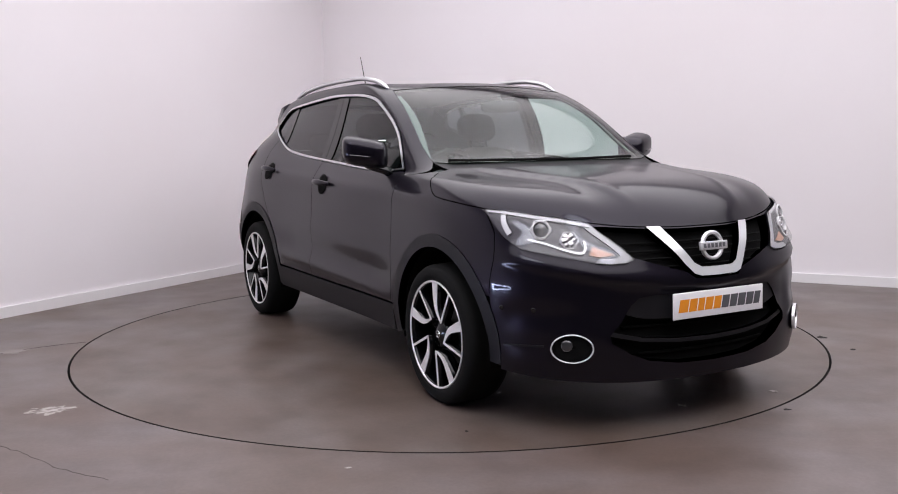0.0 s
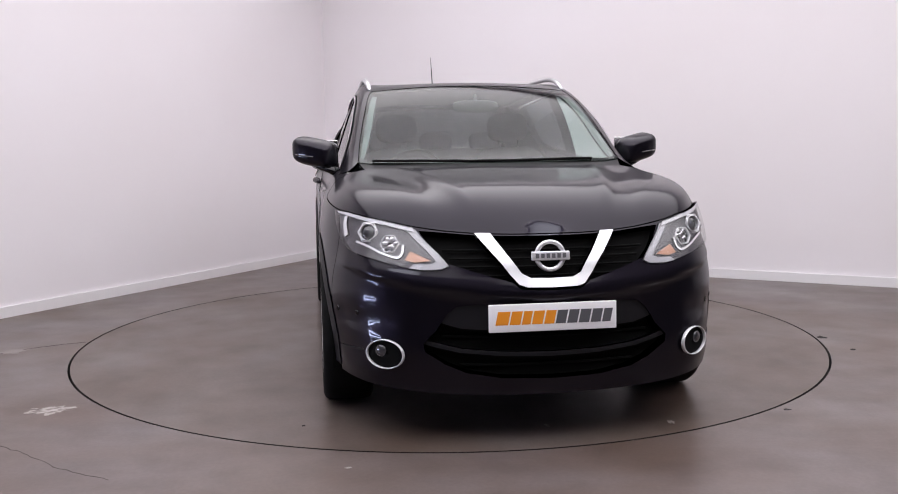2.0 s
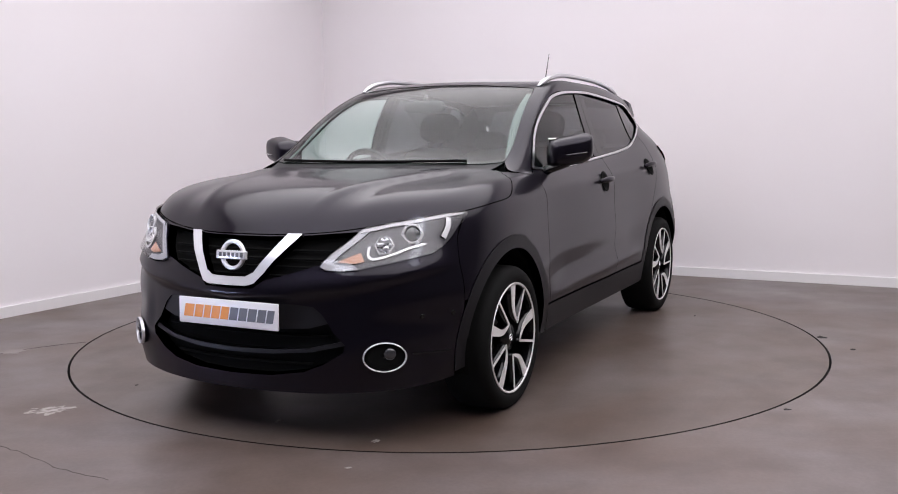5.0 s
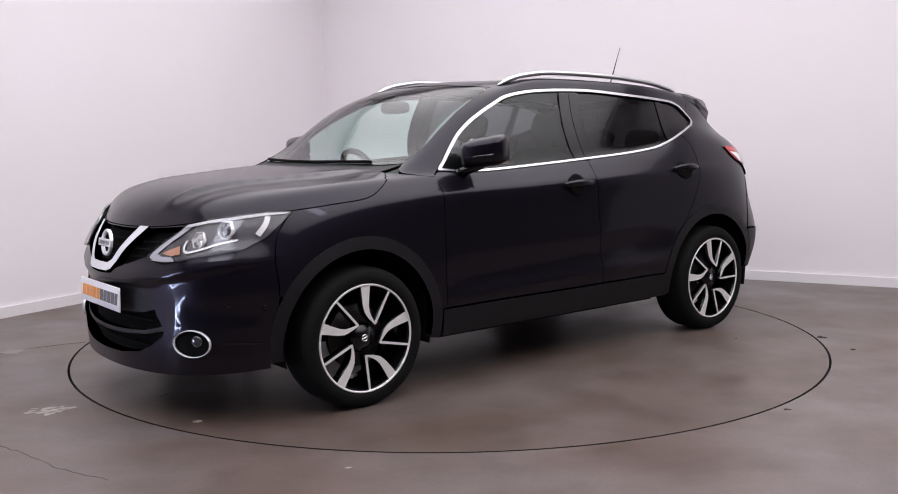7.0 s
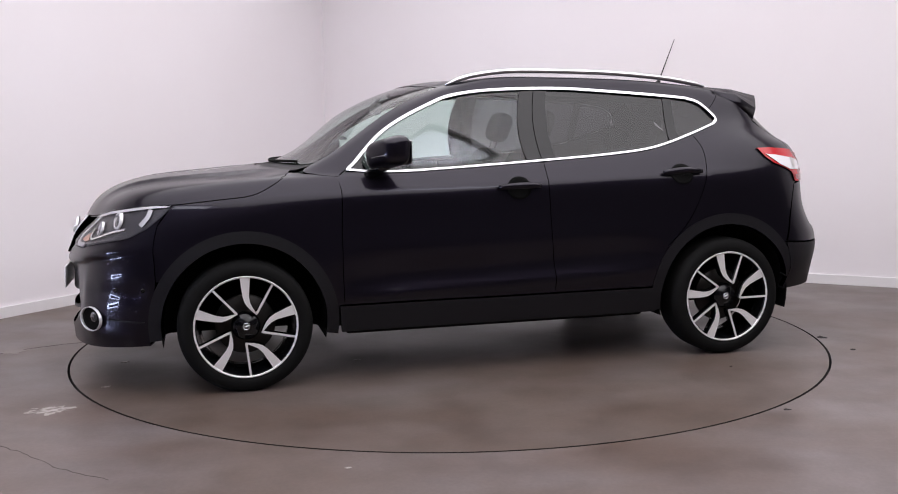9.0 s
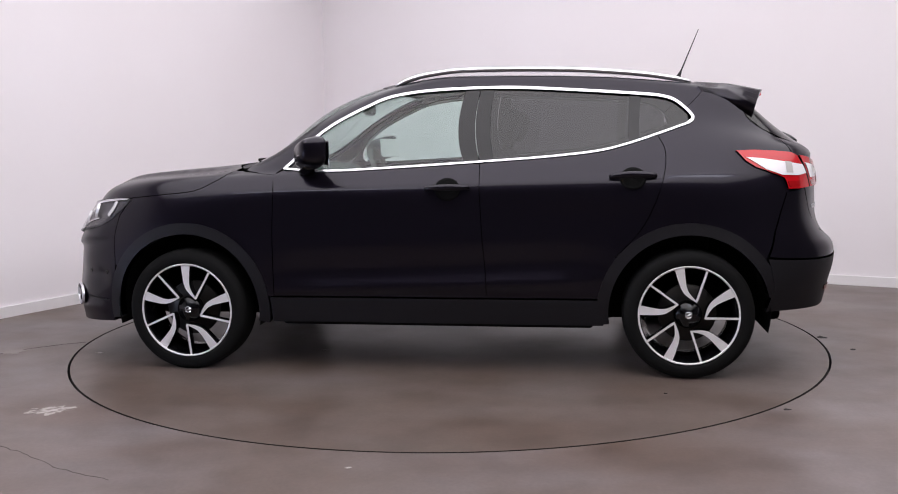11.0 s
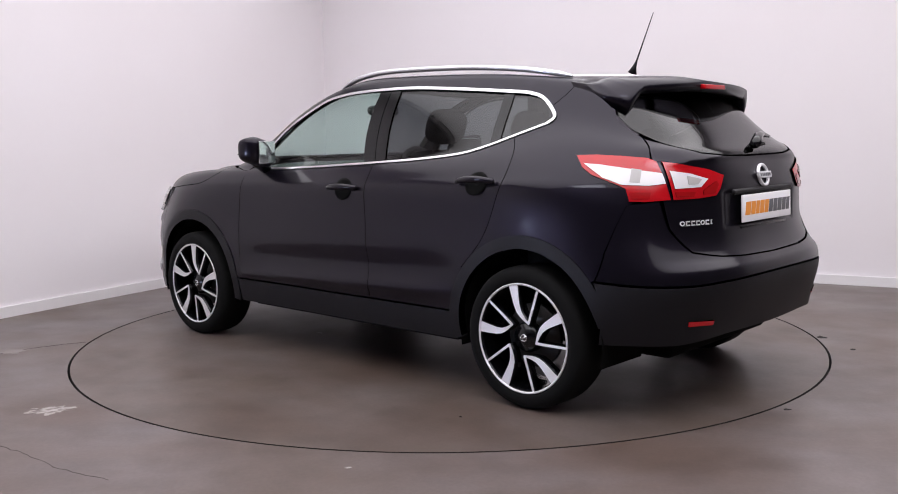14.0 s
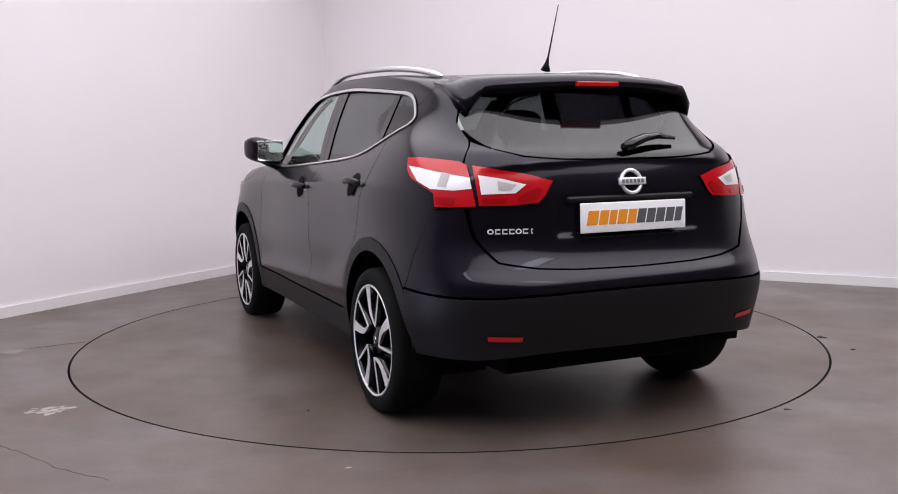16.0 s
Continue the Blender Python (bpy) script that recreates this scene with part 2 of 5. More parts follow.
def make_lights():
    d = math.degrees(math.atan2(ALONG_R.y, ALONG_R.x))
    p = CORNER + ALONG_R * 4.7 - ALONG_L * 4.3
    top = tagged(new("overhead_softbox"), "large white fabric softbox hung under the ceiling, switched on", "softbox")
    top.location, top.rotation_euler = (p.x, p.y, CEIL - 0.05), (0, 0, radians(d))
    bm = bmesh.new()
    h, k = 4.5, 4.0
    for lo, hi in (((-h, -k, -0.25), (h, -k + 0.05, 0)), ((-h, k - 0.05, -0.25), (h, k, 0)), ((-h, -k + 0.05, -0.25), (-h + 0.05, k - 0.05, 0)), ((h - 0.05, -k + 0.05, -0.25), (h, k - 0.05, 0))):
        box(bm, lo, hi)
    part("frame", bm, SKIRT, top, smooth=False)
    bm = bmesh.new()
    box(bm, (-h + 0.06, -k + 0.06, -0.20), (h - 0.06, k - 0.06, -0.19))
    part("diffuser", bm, LIGHT, top, "glowing white fabric diffuser", smooth=False)
    first = None
    for x, y in ((-2.2, -4.2), (1.8, -3.8)):
        if first is None:
            first = tagged(new("studio_light"), "flat white studio light panel under the ceiling, switched on", "studio light", "studio lights")
            first.location, first.rotation_euler = (x, y, CEIL - 0.42), (0, 0, radians(d))
            bm = bmesh.new()
            box(bm, (-0.94, -0.31, -0.02), (0.94, 0.31, 0.06), 0.012)
            part("body", bm, SKIRT, first)
            bm = bmesh.new()
            box(bm, (-0.90, -0.27, -0.035), (0.90, 0.27, -0.02), 0.004)
            part("diffuser", bm, TUBE_LIGHT, first, "glowing white light diffuser")
            for e in (-0.5, 0.5):
                bm = bmesh.new()
                tube(bm, [(e, 0, 0.05), (e, 0, 0.415)], 0.008, 8)
                part("hanger", bm, DARK_WALL, first)
        else:
            copy_thing(first, pose(x, y, CEIL - 0.42, 0, 0, d))
    # daylight round the edges of a closed shutter on the left wall
    p = CORNER - ALONG_L * 9.1
    n = Vector((ALONG_L.y, -ALONG_L.x, 0))
    gap = tagged(new("door_1"), "low grey slatted hatch with bluish daylight round its edges", kind="structure")
    gap.matrix_world = Matrix.Translation(p + n * 0.03) @ Matrix.Rotation(math.atan2(ALONG_L.y, ALONG_L.x), 4, "Z")
    for lo, hi in (((-1.25, 0.02), (1.25, 0.10)), ((-1.25, 0.36), (1.25, 0.42)), ((-1.25, 0.10), (-1.17, 0.36)), ((1.14, 0.10), (1.25, 0.36))):
        bm = bmesh.new()
        box(bm, (lo[0], -0.02, lo[1]), (hi[0], 0.0, hi[1]))
        part("daylight_gap", bm, DAY, gap, smooth=False)
    bm = bmesh.new()
    for k in range(3):
        box(bm, (-1.16, -0.03, 0.104 + 0.085 * k), (1.13, 0.0, 0.186 + 0.085 * k), 0.006)
    part("shutter", bm, LAMP_GREY, gap, "grey slatted shutter")


def splat(x, y, rx, ry, n=22, rough=0.35, turn=0.0):
    """A thin uneven patch lying on the floor."""
    bm = bmesh.new()
    rnd = random.Random(int(1000 * abs(x) + 77 * abs(y)))
    lo, hi = [], []
    for k in range(n):
        a = 2 * math.pi * k / n
        q = 1 + rough * (rnd.random() * 2 - 1)
        u, v = rx * q * math.cos(a), ry * q * math.sin(a)
        u, v = u * math.cos(turn) - v * math.sin(turn), u * math.sin(turn) + v * math.cos(turn)
        lo.append(bm.verts.new((x + u, y + v, -0.001)))
        hi.append(bm.verts.new((x + u * 0.97, y + v * 0.97, 0.0015)))
    bm.faces.new(hi)
    for k in range(n):
        bm.faces.new((lo[k], lo[(k + 1) % n], hi[(k + 1) % n], hi[k]))
    return bm


def make_floor_marks():
    for x, y, rx, ry, mat, label in ((-1.857, -1.572, 0.085, 0.075, FLAKE, "flaked patch of white paint on the concrete floor"), (-2.585, -0.343, 0.075, 0.055, FADED, "faded pale filler patch in the concrete floor"),
                                (-0.388, -2.386, 0.012, 0.009, FLAKE, "small white fleck on the concrete floor"), (2.304, -0.55, 0.014, 0.018, GROOVE, "small dark chip in the concrete floor"),
                                (1.518, -1.705, 0.014, 0.012, GROOVE, "small dark chip in the concrete floor"), (2.262, -0.22, 0.03, 0.035, GROOVE, "dark chipped edge beside the turntable groove")):
        tagged(mesh_object("floor_patch", splat(x, y, rx, ry, 34 if rx > 0.05 else 12, 0.42), mat, False), label, "floor patch", kind="structure")


def make_cracks():
    """Hairline cracks and an old slab joint in the concrete."""
    for path, w in (([(-1.848, -2.08), (-1.687, -2.191), (-1.49, -2.354), (-1.259, -2.482)], 0.004), ([(-2.641, -0.399), (-2.479, -0.227), (-2.251, -0.097)], 0.010)):
        line = smooth_line(path, 7)
        rnd = random.Random(5)
        bm = bmesh.new()
        rows = []
        for k, p in enumerate(line):
            t = np.array(line[min(k + 1, len(line) - 1)]) - np.array(line[max(k - 1, 0)])
            n = np.array([-t[1], t[0]]) / np.linalg.norm(t)
            c, h = np.array(p) + n * rnd.uniform(-0.006, 0.006), w * rnd.uniform(0.25, 0.6)
            rows.append([bm.verts.new((*(c + n * h), 0.0008)), bm.verts.new((*(c - n * h), 0.0008)), bm.verts.new((*(c - n * h), -0.004)), bm.verts.new((*(c + n * h), -0.004))])
        for a, b in zip(rows, rows[1:]):
            for j in range(4):
                bm.faces.new((a[j], a[(j + 1) % 4], b[(j + 1) % 4], b[j]))
        tagged(mesh_object("floor_crack", bm, CRACK, False), "thin dark crack in the concrete floor", "floor crack", kind="structure")


def make_turntable():
    bm = bmesh.new()
    r = TABLE_R - 0.013
    revolve(bm, [(0.001, 0.0), (1.0, 0.0), (r, 0.0), (r, -0.06), (0.001, -0.06)], 160)
    for f in bm.faces:
        if min(abs(v.co.y) for v in f.verts) < 0.01 and max(abs(v.co.y) for v in f.verts) > 0.05:
            f.material_index = 1
    bmesh.ops.rotate(bm, verts=bm.verts[:], cent=(0, 0, 0), matrix=Matrix.Rotation(radians(90), 3, "X"))
    ob = mesh_object("turntable", bm, TABLE, False)
    ob.data.materials.append(GROOVE)
    for x, y, r in ((0.668, 0.495, 0.022), (1.929, 0.145, 0.022), (-1.218, 1.261, 0.008), (1.742, -0.898, 0.009), (1.984, 0.675, 0.02)):
        part("paint_fleck", splat(x, y, r, r * 0.7), FLAKE if r > 0.015 else GROOVE, ob, smooth=False)
    return tagged(ob, "round concrete-faced vehicle turntable flush with the floor", "turntable")


# ---- car body surface: rings of control points from rear centre round the side to front centre ----
RINGS = []


def ring(xs, ys, zs):
    RINGS.append(np.stack([np.array(xs, float), np.array(ys, float), np.array(zs, float)], 1))


# lower edge
ring([-2.08, -2.06, -1.98, -1.72, -1.32, -0.80, -0.25, 0.30, 0.80, 1.30, 1.65, 1.985, 2.14, 2.19, 2.20],
     [0, .40, .68, .83, .86, .85, .85, .85, .86, .87, .855, .70, .43, .20, 0],
     [.36, .36, .34, .32, .28, .26, .255, .255, .255, .245, .225, .205, .20, .20, .20])
ring([-2.125, -2.105, -2.00, -1.745, -1.32, -0.80, -0.25, 0.30, 0.80, 1.30, 1.65, 1.99, 2.145, 2.20, 2.215],
     [0, .40, .70, .87, .895, .880, .880, .880, .886, .90, .875, .72, .45, .20, 0],
     [.50, .50, .49, .47, .45, .44, .43, .43, .43, .43, .42, .40, .40, .40, .40])
ring([-2.135, -2.115, -2.01, -1.755, -1.32, -0.80, -0.25, 0.30, 0.80, 1.30, 1.65, 1.96, 2.12, 2.185, 2.205],
     [0, .40, .70, .87, .90, .886, .887, .887, .888, .903, .88, .74, .47, .20, 0],
     [.64, .64, .63, .63, .64, .64, .64, .64, .64, .64, .62, .60, .57, .56, .56])
ring([-2.055, -2.035, -1.93, -1.715, -1.32, -0.80, -0.25, 0.30, 0.80, 1.30, 1.65, 1.95, 2.10, 2.16, 2.175],
     [0, .40, .70, .85, .893, .878, .875, .875, .876, .895, .855, .70, .44, .20, 0],
     [.78, .78, .80, .82, .83, .83, .82, .82, .82, .81, .78, .755, .74, .73, .73])
# shoulder and leading edge of the bonnet
ring([-2.04, -2.02, -1.91, -1.69, -1.32, -0.80, -0.25, 0.30, 0.80, 1.30, 1.63, 1.885, 2.015, 2.085, 2.105],
     [0, .40, .68, .825, .877, .869, .862, .858, .857, .862, .815, .68, .44, .20, 0],
     [.98, .98, .99, 1.0, 1.0, .99, .98, .97, .96, .95, .928, .89, .864, .858, .858])
# belt line, middle of the bonnet
ring([-2.00, -1.98, -1.865, -1.65, -1.32, -0.80, -0.25, 0.30, 0.80, 1.25, 1.51, 1.70, 1.80, 1.845, 1.855],
     [0, .40, .64, .765, .80, .80, .80, .80, .805, .79, .735, .605, .39, .18, 0],
     [1.13, 1.14, 1.15, 1.15, 1.16, 1.125, 1.09, 1.065, 1.045, 1.036, 1.026, 1.017, 1.013, 1.014, 1.016])
# foot of the glass
ring([-1.93, -1.91, -1.80, -1.58, -1.25, -0.80, -0.25, 0.30, 0.72, 0.955, 1.015, 1.07, 1.108, 1.126, 1.132],
     [0, .40, .60, .70, .742, .762, .77, .772, .768, .73, .64, .49, .32, .16, 0],
     [1.20, 1.20, 1.21, 1.24, 1.24, 1.18, 1.15, 1.12, 1.10, 1.095, 1.095, 1.097, 1.10, 1.10, 1.10])
# middle of the glass
ring([-1.775, -1.76, -1.665, -1.475, -1.20, -0.80, -0.25, 0.20, 0.50, 0.60, 0.66, 0.70, 0.73, 0.745, 0.75],
     [0, .38, .57, .645, .678, .698, .708, .71, .70, .665, .58, .45, .30, .15, 0],
     [1.32, 1.32, 1.33, 1.34, 1.35, 1.34, 1.33, 1.32, 1.31, 1.32, 1.33, 1.337, 1.341, 1.343, 1.343])
# roof edge
ring([-1.585, -1.575, -1.535, -1.39, -1.15, -0.80, -0.30, 0.00, 0.15, 0.23, 0.29, 0.33, 0.36, 0.375, 0.38],
     [0, .37, .53, .59, .607, .62, .627, .63, .623, .595, .525, .41, .275, .135, 0],
     [1.475, 1.47, 1.465, 1.475, 1.50, 1.52, 1.528, 1.525, 1.51, 1.503, 1.505, 1.51, 1.515, 1.518, 1.52])
ring([-1.45, -1.42, -1.36, -1.22, -1.00, -0.70, -0.35, -0.15, -0.02, 0.03, 0.07, 0.10, 0.13, 0.145, 0.15],
     [0, .25, .38, .45, .475, .49, .49, .485, .455, .405, .34, .255, .17, .085, 0],
     [1.52, 1.515, 1.515, 1.52, 1.535, 1.55, 1.558, 1.558, 1.553, 1.552, 1.552, 1.553, 1.554, 1.555, 1.555])
ring([-1.30, -1.27, -1.20, -1.08, -0.92, -0.70, -0.45, -0.28, -0.20, -0.17, -0.15, -0.13, -0.11, -0.10, -0.10],
     [0] * 15,
     [1.535, 1.535, 1.54, 1.545, 1.553, 1.56, 1.566, 1.566, 1.565, 1.564, 1.564, 1.563, 1.563, 1.563, 1.563])

NS, NV = 14, len(RINGS) - 1
CAGE = np.stack(RINGS)
mirror = np.array([1, -1, 1.0])
CAGE = np.concatenate([CAGE[:, 3:0:-1] * mirror, CAGE, CAGE[:, -2:-5:-1] * mirror], 1)


def spline_matrix(n):
    """Second derivatives of a natural cubic spline on n even knots, as a matrix on the values."""
    a, b = np.zeros((n, n)), np.zeros((n, n))
    a[0, 0] = a[-1, -1] = 1
    for k in range(1, n - 1):
        a[k, k - 1:k + 2] = 1 / 6, 4 / 6, 1 / 6
        b[k, k - 1:k + 2] = 1, -2, 1
    return np.linalg.solve(a, b)


KS, KV = spline_matrix(CAGE.shape[1]), spline_matrix(NV + 1)


def basis(t, k, n):
    i = np.clip(np.floor(t).astype(int), 0, n - 2)
    b = t - i
    a = 1 - b
    w = np.zeros((len(t), n))
    r = np.arange(len(t))
    w[r, i] += a
    w[r, i + 1] += b
    return w + ((a ** 3 - a)[:, None] * k[i] + (b ** 3 - b)[:, None] * k[i + 1])/6


def fade(x, lo, hi):
    """A smooth step from 0 at lo to 1 at hi."""
    t = np.clip((x - lo) / (hi - lo), 0, 1)
    return t * t * (3 - 2 * t)


def crease(p):
    """Pressed relief of the panels."""
    x, y, z = p[:, 0], p[:, 1], p[:, 2]
    ay = np.abs(y)
    q = p.copy()
    # flanks: a hollow over the sill with a rising edge under it, and a soft line through the handles
    flank = fade(ay, 0.75, 0.81)
    run = fade(x, -1.05, -0.55) * fade(-x, -0.98, -0.55)
    h = z - (0.462 - 0.035 * x)
    d = -0.016 * np.exp(-((h - 0.11) / 0.075) ** 2) + 0.011 * np.exp(-(h / np.where(h > 0, 0.040, 0.026)) ** 2)
    h = z - (0.985 - 0.025 * x)
    d2 = 0.0055 * np.exp(-(h / np.where(h > 0, 0.030, 0.075)) ** 2) * fade(x, -1.75, -1.2) * fade(-x, -1.6, -1.0)
    q[:, 1] += np.sign(y) * flank * (run * d + d2)
    # bonnet: a raised middle between two ridges that run from the grille out to the screen pillars
    ridge = 0.285 + (2.1 - x) * 0.24
    top = fade(x, 1.02, 1.35) * fade(-x, -2.09, -1.80) * fade(z, 0.86, 0.93)
    q[:, 2] += top * (0.013 * fade(ridge + 0.035 - ay, 0.0, 0.07) + 0.009 * np.exp(-((ay - ridge) / 0.035) ** 2) - 0.008 * np.exp(-((ay - ridge - 0.10) / 0.06) ** 2))
    # ledge of the front bumper under the lamps
    nose = fade(x, 1.72, 1.84) * fade(-z, -0.86, -0.80)
    h = z - (0.607 + 0.17 * ay ** 2)
    q[:, 0] += nose * 0.022 * np.exp(-(h / np.where(h > 0, 0.065, 0.020)) ** 2)
    # hollow round the intake, hollow over the fog lamps, chin
    q[:, 0] -= nose * 0.010 * np.exp(-((z - 0.47) / 0.10) ** 2) * fade(-ay, -0.60, -0.50)
    outer = fade(ay, 0.55, 0.68) * fade(x, 1.76, 1.86)
    dent = outer * (-0.010 * np.exp(-((z - 0.50) / 0.055) ** 2) + 0.008 * np.exp(-((z - 0.30) / 0.05) ** 2))
    q[:, 0] += dent * 0.7
    q[:, 1] += np.sign(y) * dent * 0.7
    # tailgate: lip under the window, sunk field round the plate; shelf of the rear bumper
    tail = fade(-x, 1.80, 1.90)
    h = z - (1.118 + 0.03 * (1 - (ay / 0.6) ** 2))
    lip = 0.011 * np.exp(-(h / np.where(h > 0, 0.035, 0.018)) ** 2) * fade(-ay, -0.66, -0.55)
    field = 0.010 * fade(-ay, -0.37 - 0.12 * np.clip(z - 0.83, 0, 1), -0.33) * fade(z, 0.825, 0.845) * fade(-z, -1.0, -0.975)
    h = z - 0.672
    shelf = 0.013 * np.exp(-(h / np.where(h > 0, 0.022, 0.05)) ** 2) * fade(-ay, -0.80, -0.62)
    q[:, 0] -= tail * (lip - field + shelf)
    return q


def surf(s, v):
    s, v = np.asarray(s, float), np.asarray(v, float)
    bs, bv = basis(s + 3, KS, CAGE.shape[1]), basis(v, KV, NV + 1)
    return crease(np.einsum("ni,nj,jic->nc", bs, bv, CAGE))


def surf_normal(s, v):
    s, v = np.asarray(s, float), np.asarray(v, float)
    h = 0.01
    v0, v1 = np.clip(v - h, 0, NV - 1e-6), np.clip(v + h, 0, NV - 1e-6)
    n = np.cross(surf(s, v1) - surf(s, v0), surf(s + h, v) - surf(s - h, v))
    n /= np.linalg.norm(n, axis=1)[:, None] + 1e-12
    return n


FINE = 12
gs, gv = np.meshgrid(np.linspace(0, NS, NS * FINE + 1), np.linspace(0, NV, NV * FINE + 1))
GRID = surf(gs.ravel(), gv.ravel())
gw = NS * FINE + 1
CELLS = [(j * gw + i, j * gw + i + 1, (j + 1) * gw + i + 1, (j + 1) * gw + i) for j in range(NV * FINE) for i in range(NS * FINE)]
SHELL = BVHTree.FromPolygons([tuple(p) for p in GRID], CELLS)


def snap(kind, a, b):
    """The surface parameters under a point given from the side (x, z), the front (y, z), the rear (y, z) or the top (x, y)."""
    o, d, keep = {"side": ((a, 3, b), (0, -1, 0), (0, 2)), "front": ((4, a, b), (-1, 0, 0), (1, 2)),
                  "rear": ((-4, a, b), (1, 0, 0), (1, 2)), "top": ((a, b, 4), (0, 0, -1), (0, 1))}[kind]
    hit = SHELL.ray_cast(Vector(o), Vector(d))
    if hit[0] is None:
        hit = SHELL.find_nearest(Vector(o) + Vector(d) * (2.1 if kind == "side" else 2.0))
    c = hit[2]
    s, v = (c % (gw - 1) + 0.5) / FINE, (c // (gw - 1) + 0.5) / FINE
    want = np.array([a, b])
    for _ in range(6):
        p = surf([s, s + 0.01, s], [v, v, v + 0.01 if v < NV - 0.02 else v - 0.01])[:, keep]
        e = want - p[0]
        j = np.stack([(p[1] - p[0]) / 0.01, (p[2] - p[0]) / (0.01 if v < NV - 0.02 else -0.01)], 1)
        try:
            step = np.linalg.solve(j, e)
        except np.linalg.LinAlgError:
            break
        step = np.clip(step, -0.2, 0.2)
        s, v = min(max(s + step[0], 0), NS), min(max(v + step[1], 0), NV)
    return (s, v)



def densify(loop, length=0.025):
    """Steps along a closed loop of (s, v), about one every length metres."""
    loop = np.array(loop, float)
    out = []
    p = surf(loop[:, 0], np.clip(loop[:, 1], 0, NV))
    for k in range(len(loop)):
        j = (k + 1) % len(loop)
        n = max(1, int(math.ceil(np.linalg.norm(p[j] - p[k]) / length)))
        n = max(n, int(math.ceil(np.abs(loop[j] - loop[k]).max() / 0.3)))
        for i in range(n):
            out.append(loop[k] + (loop[j] - loop[k]) * i / n)
    keep = [out[0]]
    for q in out[1:]:
        if np.abs(q - keep[-1]).max() > 1e-4:
            keep.append(q)
    if np.abs(keep[-1] - keep[0]).max() < 1e-4:
        keep.pop()
    return np.array(keep)


def inside(pts, loop):
    x, y = pts[:, 0], pts[:, 1]
    r = np.zeros(len(pts), bool)
    a = loop
    b = np.roll(loop, -1, 0)
    for (x0, y0), (x1, y1) in zip(a, b):
        if y0 != y1:
            c = ((y0 > y) != (y1 > y)) & (x < (x1 - x0) * (y - y0) / (y1 - y0) + x0)
            r ^= c
    return r


